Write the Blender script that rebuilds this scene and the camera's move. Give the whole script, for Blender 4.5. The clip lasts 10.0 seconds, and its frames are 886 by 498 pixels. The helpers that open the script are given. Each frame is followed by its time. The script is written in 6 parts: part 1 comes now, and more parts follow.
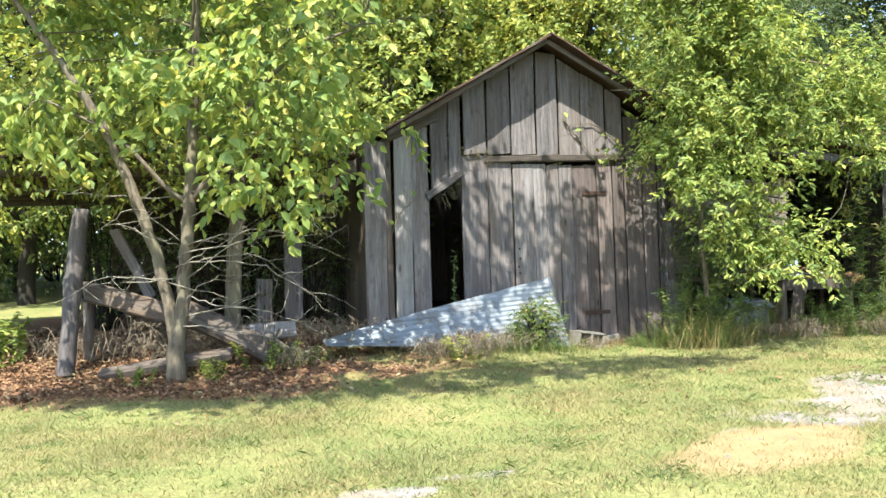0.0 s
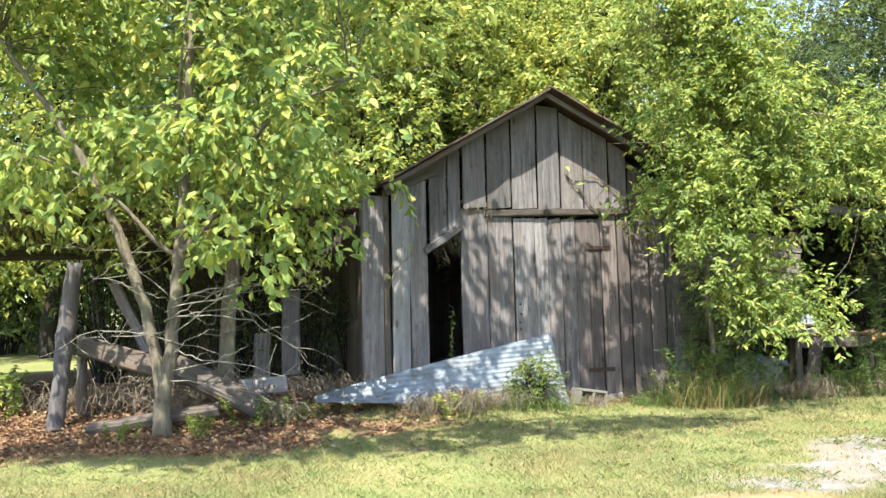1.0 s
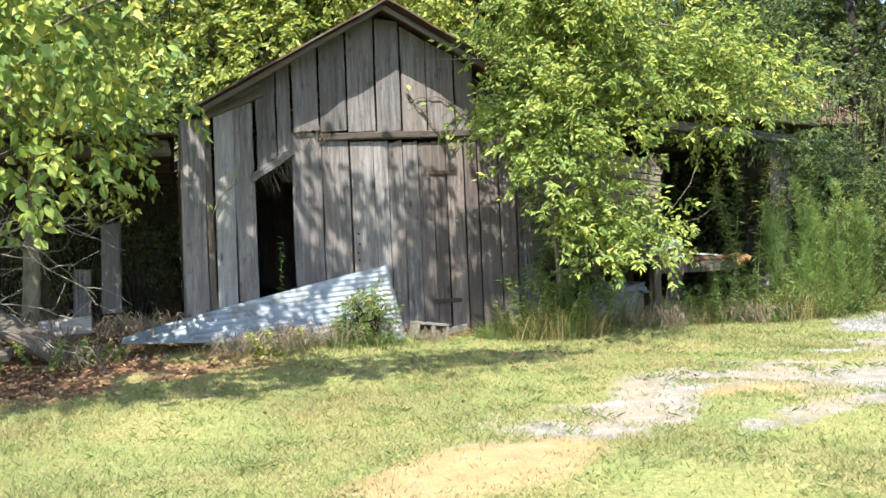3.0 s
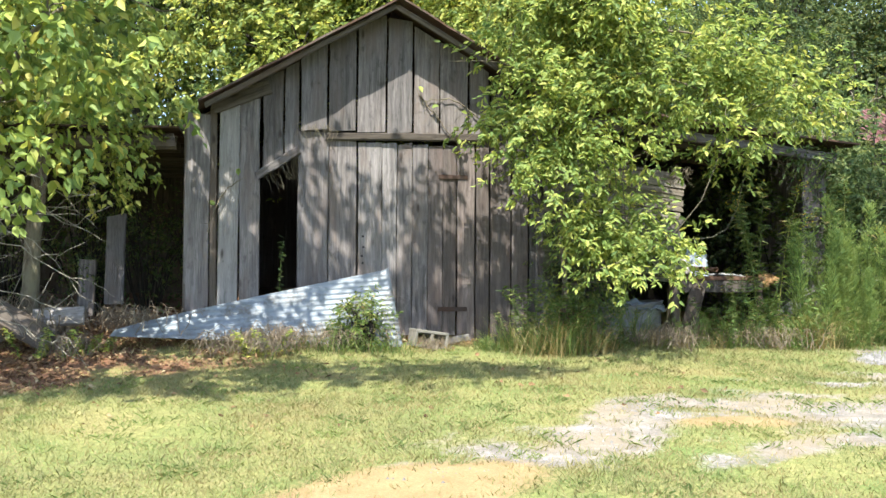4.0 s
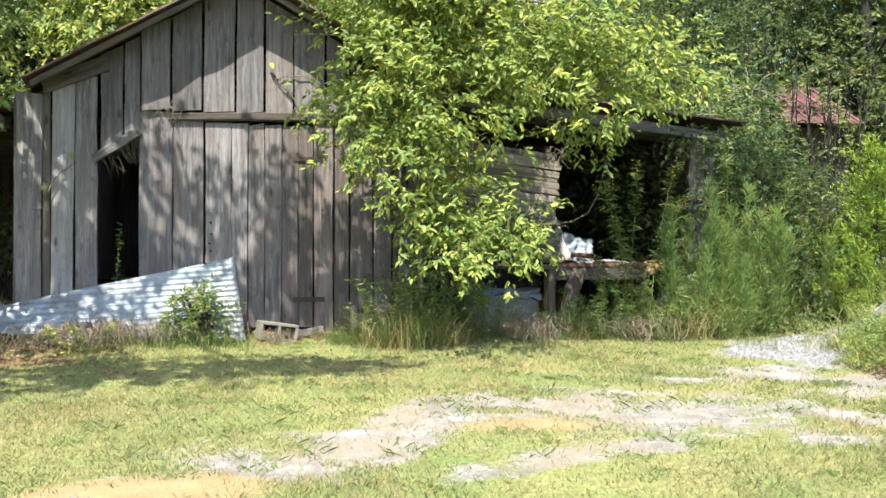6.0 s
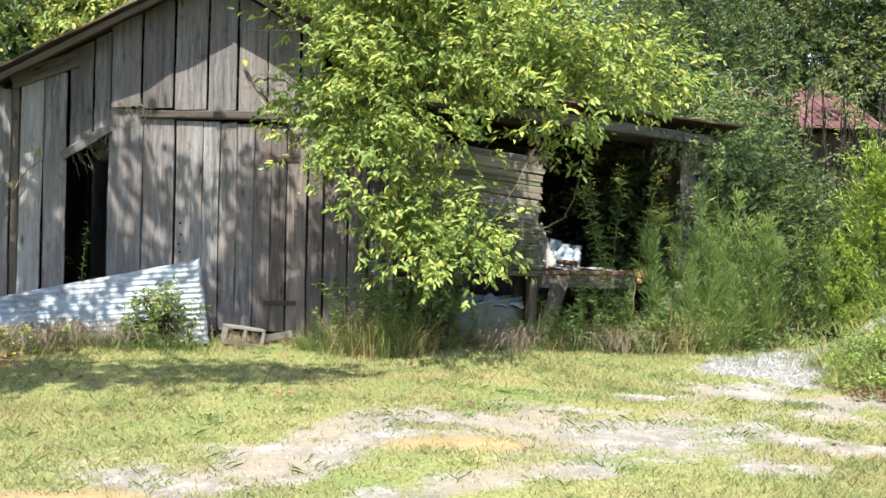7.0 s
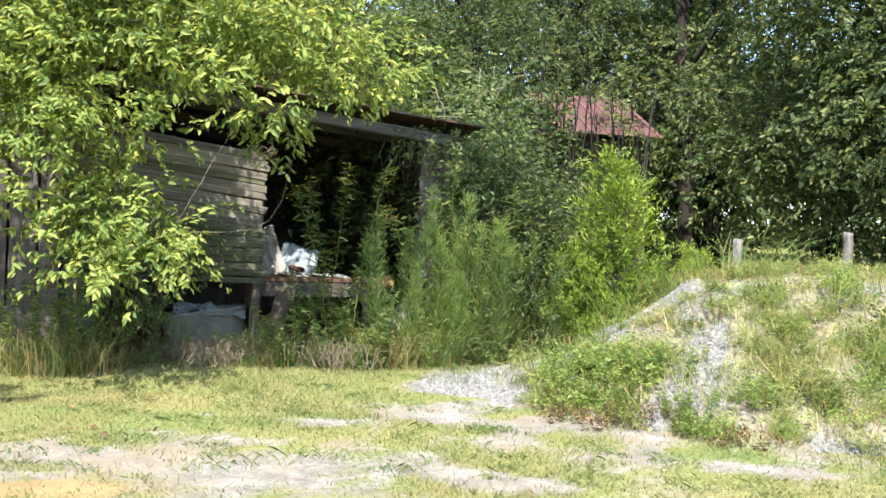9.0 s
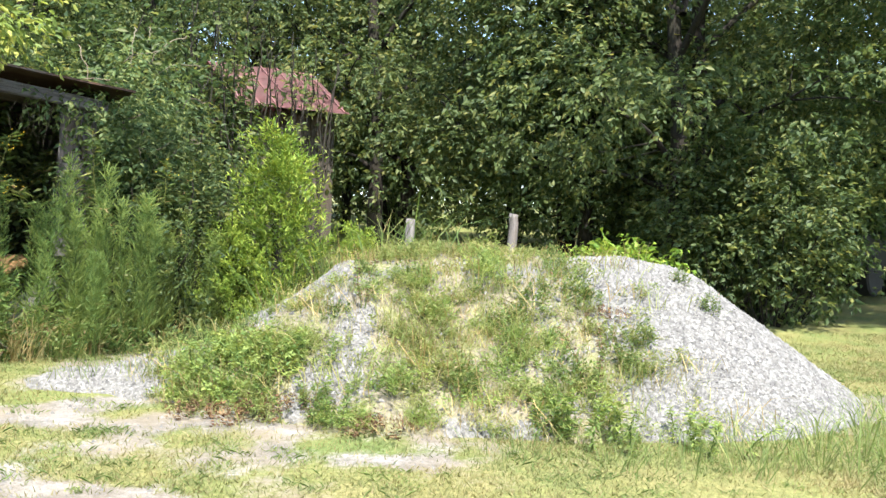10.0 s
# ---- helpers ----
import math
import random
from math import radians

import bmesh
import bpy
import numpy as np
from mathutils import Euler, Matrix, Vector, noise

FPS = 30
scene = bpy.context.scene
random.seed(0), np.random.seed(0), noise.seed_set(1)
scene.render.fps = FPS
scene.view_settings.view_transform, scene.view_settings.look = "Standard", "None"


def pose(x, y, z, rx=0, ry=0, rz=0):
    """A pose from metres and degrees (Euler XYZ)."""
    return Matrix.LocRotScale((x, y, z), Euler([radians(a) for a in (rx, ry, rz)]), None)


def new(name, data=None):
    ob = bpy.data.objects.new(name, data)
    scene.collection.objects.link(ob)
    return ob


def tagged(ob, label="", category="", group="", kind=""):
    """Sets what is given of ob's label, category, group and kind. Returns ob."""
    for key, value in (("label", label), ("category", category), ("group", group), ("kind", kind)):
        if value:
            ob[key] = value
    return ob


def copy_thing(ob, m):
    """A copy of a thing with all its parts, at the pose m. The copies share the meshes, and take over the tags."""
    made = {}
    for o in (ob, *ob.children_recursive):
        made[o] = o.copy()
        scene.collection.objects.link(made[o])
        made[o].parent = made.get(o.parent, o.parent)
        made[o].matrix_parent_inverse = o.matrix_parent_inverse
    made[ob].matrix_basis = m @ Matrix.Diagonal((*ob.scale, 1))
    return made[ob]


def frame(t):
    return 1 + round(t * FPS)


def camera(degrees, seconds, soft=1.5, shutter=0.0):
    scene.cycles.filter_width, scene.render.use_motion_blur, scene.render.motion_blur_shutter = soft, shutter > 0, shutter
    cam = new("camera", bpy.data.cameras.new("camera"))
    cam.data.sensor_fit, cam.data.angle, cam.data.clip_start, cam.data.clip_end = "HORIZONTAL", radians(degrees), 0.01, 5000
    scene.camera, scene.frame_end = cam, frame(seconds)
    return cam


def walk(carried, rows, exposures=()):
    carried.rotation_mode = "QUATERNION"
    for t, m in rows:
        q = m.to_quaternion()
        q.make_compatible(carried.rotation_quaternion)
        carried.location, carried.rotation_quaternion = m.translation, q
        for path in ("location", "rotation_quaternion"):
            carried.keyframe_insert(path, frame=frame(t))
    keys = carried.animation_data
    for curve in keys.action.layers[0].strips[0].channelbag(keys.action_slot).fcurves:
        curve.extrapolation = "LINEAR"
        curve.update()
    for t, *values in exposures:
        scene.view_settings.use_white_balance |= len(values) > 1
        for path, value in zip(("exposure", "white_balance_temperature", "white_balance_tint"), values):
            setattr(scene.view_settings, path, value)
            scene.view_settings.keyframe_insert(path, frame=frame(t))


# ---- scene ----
cam = camera(50.5, 10.0)
METRES, EYE, TILT, LEAN, TURN = 7.812, 1.5, 0.0, 0.0, 0.0
ROWS = [
    (0.0, 0.0, 0.0, 0.0, 0.07, 2.5, 1.67),
    (0.5, 0.0383, 0.01, 0.0003, 2.72, 4.78, 0.39),
    (1.0, 0.0773, 0.0192, -0.0012, 3.05, 5.93, 1.34),
    (1.5, 0.1248, 0.0507, 0.0046, 0.92, 5.96, 1.25),
    (2.0, 0.1811, 0.0597, 0.0038, 1.85, 2.92, 2.19),
    (2.5, 0.2213, 0.0784, 0.0032, 0.68, 1.39, 2.79),
    (2.7, 0.2346, 0.0945, 0.0049, -0.34, 1.15, 2.9),
    (3.8, 0.336, 0.1445, 0.0105, 5.37, 1.03, 0.0),
    (4.0, 0.3557, 0.155, 0.0097, 5.1, 1.46, -0.38),
    (4.5, 0.4057, 0.1801, 0.0146, 6.0, 2.71, -0.81),
    (5.0, 0.4526, 0.1946, 0.0123, 8.13, 4.19, 0.58),
    (5.5, 0.493, 0.2264, 0.0131, 6.11, 3.74, 0.55),
    (5.7, 0.5128, 0.2365, 0.0138, 5.1, 1.84, 0.3),
    (6.8, 0.6135, 0.2895, 0.0191, 6.02, -0.37, -1.5),
    (7.0, 0.6294, 0.302, 0.0202, 7.58, 0.61, -1.06),
    (7.5, 0.6614, 0.3271, 0.0197, 12.12, 0.48, -0.21),
    (8.0, 0.7018, 0.355, 0.0192, 10.11, -1.38, 0.15),
    (8.5, 0.7355, 0.3984, 0.0212, 4.92, -0.95, 0.22),
    (9.0, 0.783, 0.4156, 0.0293, -1.69, 0.94, -1.63),
    (9.5, 0.8241, 0.4273, 0.0332, -10.7, 1.15, -2.54),
    (10.0, 0.8594, 0.4634, 0.0361, -18.96, 0.03, -1.97),
]
walk(cam, [(t, pose(0, 0, EYE, TILT, LEAN, TURN) @ pose(METRES * x, METRES * y, METRES * z, 90 + pitch, roll, yaw)) for t, x, y, z, yaw, pitch, roll in ROWS], [(0.0, 1.98), (2.5, 1.95), (4.5, 1.87), (5.5, 1.90), (7.0, 1.83), (10.0, 1.84)])

# ---- light ----
SUN_DIR = Vector((0.06, 0.54, -0.84)).normalized()
world = bpy.data.worlds.new("sky_world")
scene.world = world
world.use_nodes = True
wn = world.node_tree
sky = wn.nodes.new("ShaderNodeTexSky")
sky.sky_type, sky.sun_disc = "NISHITA", False
sky.sun_elevation = math.asin(-SUN_DIR.z)
sky.sun_rotation = math.atan2(-SUN_DIR.x, -SUN_DIR.y)
wn.links.new(sky.outputs[0], wn.nodes["Background"].inputs[0])
wn.nodes["Background"].inputs[1].default_value = 0.15
sun_data = bpy.data.lights.new("sun", "SUN")
sun_data.energy, sun_data.angle, sun_data.color = 4.8, radians(0.5), (1.0, 0.95, 0.84)
sun = new("sun", sun_data)
sun.matrix_world = Matrix.Translation((0, -20, 40)) @ SUN_DIR.to_track_quat("-Z", "Y").to_matrix().to_4x4()
tagged(sun, kind="structure")

# ---- materials ----


def mat(name, rough=0.8, metal=0.0):
    m = bpy.data.materials.new(name)
    m.use_nodes = True
    p = m.node_tree.nodes["Principled BSDF"]
    p.inputs["Roughness"].default_value = rough
    p.inputs["Metallic"].default_value = metal
    p.inputs["Specular IOR Level"].default_value = 0.3
    return m, m.node_tree, p


def node(nt, kind, **inputs):
    n = nt.nodes.new(kind)
    for k, v in inputs.items():
        n.inputs[k.replace("_", " ")].default_value = v
    return n


def noise_tex(nt, vec, scale, detail=5.0, rough=0.6):
    n = node(nt, "ShaderNodeTexNoise", Scale=scale, Detail=detail, Roughness=rough)
    if vec:
        nt.links.new(vec, n.inputs["Vector"])
    return n.outputs[0]


def ramp(nt, fac, stops):
    r = nt.nodes.new("ShaderNodeValToRGB")
    e = r.color_ramp.elements
    while len(e) < len(stops):
        e.new(0.5)
    for el, (pos, col) in zip(e, stops):
        el.position, el.color = pos, (*col, 1) if len(col) == 3 else col
    nt.links.new(fac, r.inputs[0])
    return r.outputs[0]


def mix(nt, fac, a, b, blend="MIX"):
    n = nt.nodes.new("ShaderNodeMix")
    n.data_type, n.blend_type = "RGBA", blend
    for sock, v in ((n.inputs["Factor"], fac), (n.inputs["A"], a), (n.inputs["B"], b)):
        if isinstance(v, bpy.types.NodeSocket):
            nt.links.new(v, sock)
        elif isinstance(v, (int, float)):
            sock.default_value = v
        else:
            sock.default_value = (*v, 1)
    return n.outputs["Result"]


def bump(nt, p, height, strength=0.4, distance=0.01):
    b = node(nt, "ShaderNodeBump", Strength=strength, Distance=distance)
    nt.links.new(height, b.inputs["Height"])
    nt.links.new(b.outputs[0], p.inputs["Normal"])


def coords(nt, space="Object", scale=(1, 1, 1), shift=True):
    tc = nt.nodes.new("ShaderNodeTexCoord")
    mp = nt.nodes.new("ShaderNodeMapping")
    mp.inputs["Scale"].default_value = scale
    nt.links.new(tc.outputs[space], mp.inputs["Vector"])
    if shift:
        oi = nt.nodes.new("ShaderNodeObjectInfo")
        mul = node(nt, "ShaderNodeMath")
        mul.operation = "MULTIPLY"
        mul.inputs[1].default_value = 37.0
        nt.links.new(oi.outputs["Random"], mul.inputs[0])
        cb = nt.nodes.new("ShaderNodeCombineXYZ")
        for i in range(3):
            nt.links.new(mul.outputs[0], cb.inputs[i])
        nt.links.new(cb.outputs[0], mp.inputs["Location"])
    return mp.outputs[0]


def object_random(nt):
    return nt.nodes.new("ShaderNodeObjectInfo").outputs["Random"]


def wood(name, dark, mid, light, warm):
    """Weathered timber whose grain runs along the local z axis, with knots, stains and splits."""
    m, nt, p = mat(name, 0.88)
    bend = node(nt, "ShaderNodeVectorMath")
    bend.operation = "MULTIPLY_ADD"
    soft = node(nt, "ShaderNodeTexNoise", Scale=1.0, Detail=2.0)
    nt.links.new(coords(nt, scale=(9, 9, 3.2)), soft.inputs["Vector"])
    nt.links.new(soft.outputs[1], bend.inputs[0])
    bend.inputs[1].default_value = (1.6, 1.6, 0.2)
    nt.links.new(coords(nt, scale=(30, 30, 1.3)), bend.inputs[2])
    grain = noise_tex(nt, bend.outputs[0], 1.0, 9, 0.72)
    fine = noise_tex(nt, coords(nt, scale=(95, 95, 3)), 1.0, 5, 0.65)
    blot = noise_tex(nt, coords(nt, scale=(4, 4, 1.1)), 1.0, 5, 0.65)
    mould = noise_tex(nt, coords(nt, scale=(11, 11, 7)), 1.0, 6, 0.75)
    c = ramp(nt, grain, [(0.28, dark), (0.47, mid), (0.70, light)])
    c = mix(nt, ramp(nt, blot, [(0.48, (0, 0, 0)), (0.66, (0.85, 0.85, 0.85))]), c, warm)
    c = mix(nt, ramp(nt, mould, [(0.56, (0, 0, 0)), (0.70, (0.6, 0.6, 0.6))]), c, dark)
    split = ramp(nt, fine, [(0.29, (0.25, 0.23, 0.22)), (0.38, (1, 1, 1))])
    c = mix(nt, 0.85, c, split, "MULTIPLY")
    cell = node(nt, "ShaderNodeTexVoronoi", Scale=1.0)
    nt.links.new(coords(nt, scale=(6, 1.5, 1.9)), cell.inputs["Vector"])
    knot = ramp(nt, cell.outputs["Distance"], [(0.05, (0.22, 0.17, 0.14)), (0.13, (1, 1, 1))])
    c = mix(nt, 0.8, c, knot, "MULTIPLY")
    tone = ramp(nt, object_random(nt), [(0.0, (0.60, 0.58, 0.56)), (0.3, (0.86, 0.85, 0.86)), (0.6, (0.98, 0.93, 0.90)), (1.0, (1.22, 1.21, 1.2))])
    c = mix(nt, 1.0, c, tone, "MULTIPLY")
    nt.links.new(c, p.inputs["Base Color"])
    bump(nt, p, mix(nt, 0.5, grain, fine), 0.9, 0.015)
    return m


WOOD = wood("weathered_grey_wood", (0.0330, 0.0313, 0.0318), (0.107, 0.102, 0.1030), (0.205, 0.195, 0.196), (0.118, 0.098, 0.090))
WOOD_BROWN = wood("brown_grey_wood", (0.0340, 0.0288, 0.0280), (0.110, 0.0955, 0.0925), (0.200, 0.178, 0.173), (0.124, 0.0955, 0.0850))
WOOD_PALE = wood("bleached_wood", (0.0640, 0.063, 0.0625), (0.158, 0.155, 0.152), (0.25, 0.243, 0.242), (0.115, 0.107, 0.1))
# dark old timber, also used where shade is put into the board colour
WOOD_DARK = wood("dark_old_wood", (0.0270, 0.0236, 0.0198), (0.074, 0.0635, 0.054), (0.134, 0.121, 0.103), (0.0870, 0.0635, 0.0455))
# mossy wood, its dark tone also standing in for shade low on the siding
WOOD_MOSSY_SHADE = wood("mossy_old_wood", (0.027, 0.0286, 0.0169), (0.0743, 0.078, 0.0481), (0.142, 0.139, 0.0975), (0.0675, 0.0728, 0.0364))
WOOD_SILVER = wood("silvered_wood", (0.045, 0.0415, 0.035), (0.135, 0.125, 0.106), (0.24, 0.22, 0.188), (0.115, 0.10, 0.077))


def bark_mat(name, dark, light, lichen):
    m, nt, p = mat(name, 0.9)
    a = noise_tex(nt, coords(nt, scale=(26, 26, 7)), 1.0, 8, 0.75)
    b = noise_tex(nt, coords(nt, scale=(4, 4, 3)), 1.0, 3)
    c = mix(nt, ramp(nt, b, [(0.45, (0, 0, 0)), (0.65, (1, 1, 1))]), ramp(nt, a, [(0.3, dark), (0.65, light)]), lichen)
    nt.links.new(c, p.inputs["Base Color"])
    bump(nt, p, a, 0.7, 0.02)
    return m


BARK = bark_mat("grey_bark", (0.036, 0.028, 0.020), (0.170, 0.142, 0.104), (0.132, 0.122, 0.082))
# bark darkened in colour so trunks and stems look shaded among leaves
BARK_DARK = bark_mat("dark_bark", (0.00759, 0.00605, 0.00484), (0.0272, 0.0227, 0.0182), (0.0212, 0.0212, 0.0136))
DRY_TWIG = bark_mat("dry_brown_twig", (0.07, 0.05, 0.034), (0.19, 0.15, 0.105), (0.15, 0.13, 0.095))
TWIG = bark_mat("pale_twig_bark", (0.096, 0.084, 0.066), (0.24, 0.222, 0.186), (0.18, 0.168, 0.132))


def leaf_mat(name, stops, through_light=0.45, rough=0.55, dry=None):
    """Thin leaf: gloss on top, and light let through."""
    m, nt, p = mat(name, rough)
    p.inputs["Specular IOR Level"].default_value = 0.25
    rnd = nt.nodes.new("ShaderNodeNewGeometry").outputs["Random Per Island"]
    c = ramp(nt, rnd, stops)
    clump = noise_tex(nt, coords(nt, shift=False), 1.4, 3)
    c = mix(nt, 1.0, c, ramp(nt, clump, [(0.35, (0.72, 0.78, 0.72)), (0.65, (1.15, 1.1, 1.0))]), "MULTIPLY")
    if dry:
        c = mix(nt, ramp(nt, noise_tex(nt, coords(nt, shift=False), 2.3, 6, 0.72), [(0.42, (0, 0, 0)), (0.66, (0.8, 0.8, 0.8))]), c, dry)
    tone = ramp(nt, object_random(nt), [(0.0, (0.85, 0.92, 0.9)), (1.0, (1.1, 1.05, 1.0))])
    c = mix(nt, 1.0, c, tone, "MULTIPLY")
    nt.links.new(c, p.inputs["Base Color"])
    tr = nt.nodes.new("ShaderNodeBsdfTranslucent")
    nt.links.new(mix(nt, 1.0, c, (1.2, 1.12, 0.8), "MULTIPLY"), tr.inputs[0])
    ms = nt.nodes.new("ShaderNodeMixShader")
    ms.inputs[0].default_value = through_light
    nt.links.new(p.outputs[0], ms.inputs[1])
    nt.links.new(tr.outputs[0], ms.inputs[2])
    nt.links.new(ms.outputs[0], nt.nodes["Material Output"].inputs[0])
    return m


LEAF_YELLOW = leaf_mat("yellow_green_leaf", [(0.0, (0.122, 0.203, 0.074)), (0.5, (0.238, 0.320, 0.096)), (0.9, (0.355, 0.405, 0.125)), (1.0, (0.47, 0.43, 0.15))], 0.5)
LEAF_FRESH = leaf_mat("fresh_green_leaf", [(0.0, (0.125, 0.188, 0.062)), (0.55, (0.265, 0.325, 0.092)), (1.0, (0.445, 0.435, 0.135))], 0.5)
LEAF_MID = leaf_mat("green_leaf", [(0.0, (0.076, 0.131, 0.0640)), (0.6, (0.152, 0.205, 0.086)), (1.0, (0.264, 0.290, 0.12))], 0.5)
LEAF_DARK = leaf_mat("dark_green_leaf", [(0.0, (0.044, 0.075, 0.040)), (0.7, (0.098, 0.143, 0.060)), (1.0, (0.19, 0.205, 0.08))], 0.5, 0.5)
LEAF_WEED = leaf_mat("weed_leaf", [(0.0, (0.072, 0.124, 0.0398)), (0.6, (0.132, 0.197, 0.06)), (0.93, (0.24, 0.259, 0.102)), (1.0, (0.36, 0.228, 0.178))])
LEAF_FEATHER = leaf_mat("feathery_green", [(0.0, (0.135, 0.225, 0.080)), (1.0, (0.335, 0.405, 0.135))], 0.5)
LEAF_CEDAR = leaf_mat("bright_juniper_green", [(0.0, (0.115, 0.199, 0.0334)), (0.7, (0.23, 0.317, 0.0506)), (1.0, (0.343, 0.389, 0.0811))], 0.35)
GRASS = leaf_mat("lawn_grass", [(0.0, (0.118, 0.147, 0.060)), (0.5, (0.162, 0.185, 0.080)), (0.85, (0.206, 0.209, 0.105)), (1.0, (0.274, 0.237, 0.150))], 0.35, 0.7, (0.262, 0.212, 0.112))
GRASS_GREEN = leaf_mat("green_grass", [(0.0, (0.130, 0.195, 0.075)), (0.7, (0.190, 0.248, 0.098)), (1.0, (0.27, 0.29, 0.14))], 0.5, 0.7)
GRASS_WILD = leaf_mat("wild_grass", [(0.0, (0.19, 0.24, 0.085)), (0.6, (0.27, 0.31, 0.12)), (1.0, (0.38, 0.36, 0.18))], 0.45, 0.7)
STRAW = leaf_mat("dry_straw_grass", [(0.0, (0.17, 0.12, 0.05)), (0.6, (0.30, 0.235, 0.115)), (1.0, (0.40, 0.335, 0.19))], 0.3, 0.7)
LITTER = leaf_mat("dead_leaf", [(0.0, (0.0712, 0.0380, 0.0240)), (0.5, (0.171, 0.0960, 0.0590)), (0.85, (0.257, 0.158, 0.0968)), (1.0, (0.314, 0.255, 0.176))], 0.15, 0.8)


def ground_material():
    """Earth with turf, bare gravel, cut straw and dead leaves, laid out by the sheet's own attributes."""
    m, nt, p = mat("ground_cover", 0.95)
    v = coords(nt, shift=False)
    big, small = noise_tex(nt, v, 1.3, 4), noise_tex(nt, v, 26, 6, 0.7)
    grain = noise_tex(nt, v, 75, 4, 0.7)
    patch = noise_tex(nt, v, 4.0, 8, 0.75)
    turf = ramp(nt, big, [(0.3, (0.10, 0.135, 0.042)), (0.5, (0.15, 0.16, 0.06)), (0.7, (0.185, 0.17, 0.075))])
    turf = mix(nt, 1.0, turf, ramp(nt, small, [(0.32, (0.55, 0.6, 0.5)), (0.68, (1.35, 1.3, 1.3))]), "MULTIPLY")
    turf = mix(nt, 0.7, turf, ramp(nt, grain, [(0.3, (0.5, 0.55, 0.45)), (0.7, (1.4, 1.35, 1.3))]), "MULTIPLY")
    stone = ramp(nt, patch, [(0.30, (0.085, 0.077, 0.067)), (0.48, (0.165, 0.152, 0.135)), (0.68, (0.28, 0.266, 0.244))])
    stone = mix(nt, 0.8, stone, ramp(nt, small, [(0.3, (0.6, 0.6, 0.62)), (0.7, (1.3, 1.3, 1.3))]), "MULTIPLY")
    stone = mix(nt, 0.8, stone, ramp(nt, grain, [(0.3, (0.55, 0.55, 0.56)), (0.7, (1.35, 1.35, 1.35))]), "MULTIPLY")
    stone = mix(nt, ramp(nt, big, [(0.42, (0, 0, 0)), (0.62, (0.75, 0.75, 0.75))]), stone, mix(nt, small, (0.135, 0.110, 0.075), (0.225, 0.190, 0.135)))
    straw = ramp(nt, mix(nt, 0.5, grain, patch), [(0.36, (0.150, 0.104, 0.046)), (0.64, (0.275, 0.202, 0.104))])
    dead = ramp(nt, small, [(0.3, (0.05, 0.026, 0.016)), (0.55, (0.15, 0.076, 0.042)), (0.75, (0.23, 0.135, 0.078))])
    c = turf
    for attr, col, sharp in (("gravel", stone, small), ("straw", straw, small), ("litter", dead, small)):
        a = nt.nodes.new("ShaderNodeAttribute")
        a.attribute_name = attr
        add = node(nt, "ShaderNodeMath")
        add.operation = "ADD"
        nt.links.new(a.outputs["Fac"], add.inputs[0])
        nt.links.new(sharp, add.inputs[1])
        c = mix(nt, ramp(nt, add.outputs[0], [(0.70, (0, 0, 0)), (1.12, (1, 1, 1))]), c, col)
    nt.links.new(c, p.inputs["Base Color"])
    bump(nt, p, mix(nt, 0.5, small, grain), 0.8, 0.02)
    return m


GROUND = ground_material()


def stone_mat(name, dark, light, tint):
    m, nt, p = mat(name, 0.9)
    rnd = nt.nodes.new("ShaderNodeNewGeometry").outputs["Random Per Island"]
    n = noise_tex(nt, coords(nt, shift=False), 40, 6, 0.7)
    c = mix(nt, 0.5, ramp(nt, n, [(0.3, dark), (0.7, light)]), ramp(nt, rnd, [(0.0, dark), (0.5, tint), (1.0, light)]))
    nt.links.new(c, p.inputs["Base Color"])
    bump(nt, p, n, 0.6, 0.01)
    return m


STONE = stone_mat("pale_crushed_stone", (0.03, 0.03, 0.031), (0.26, 0.257, 0.252), (0.13, 0.128, 0.126))


def heap_material():
    """Crushed stone with an earthy, grown-over flank (attribute)."""
    m, nt, p = mat("gravel_heap", 0.95)
    v = coords(nt, shift=False)
    cell = node(nt, "ShaderNodeTexVoronoi", Scale=34.0)
    nt.links.new(v, cell.inputs["Vector"])
    small = noise_tex(nt, v, 22, 5, 0.7)
    stone = mix(nt, small, ramp(nt, cell.outputs["Color"], [(0.2, (0.045, 0.045, 0.045)), (0.8, (0.22, 0.218, 0.212))]), (0.15, 0.147, 0.142))
    earth = mix(nt, ramp(nt, noise_tex(nt, v, 6, 6, 0.7), [(0.36, (0, 0, 0)), (0.56, (1, 1, 1))]), ramp(nt, small, [(0.3, (0.12, 0.13, 0.055)), (0.7, (0.20, 0.20, 0.095))]), ramp(nt, small, [(0.3, (0.12, 0.104, 0.076)), (0.7, (0.215, 0.192, 0.148))]))
    a = nt.nodes.new("ShaderNodeAttribute")
    a.attribute_name = "overgrown"
    add = node(nt, "ShaderNodeMath")
    add.operation = "ADD"
    nt.links.new(a.outputs["Fac"], add.inputs[0])
    nt.links.new(noise_tex(nt, v, 5, 5, 0.7), add.inputs[1])
    c = mix(nt, ramp(nt, add.outputs[0], [(0.85, (0, 0, 0)), (1.05, (1, 1, 1))]), stone, earth)
    nt.links.new(c, p.inputs["Base Color"])
    bump(nt, p, mix(nt, 0.5, cell.outputs["Distance"], small), 0.8, 0.03)
    return m


HEAP = heap_material()


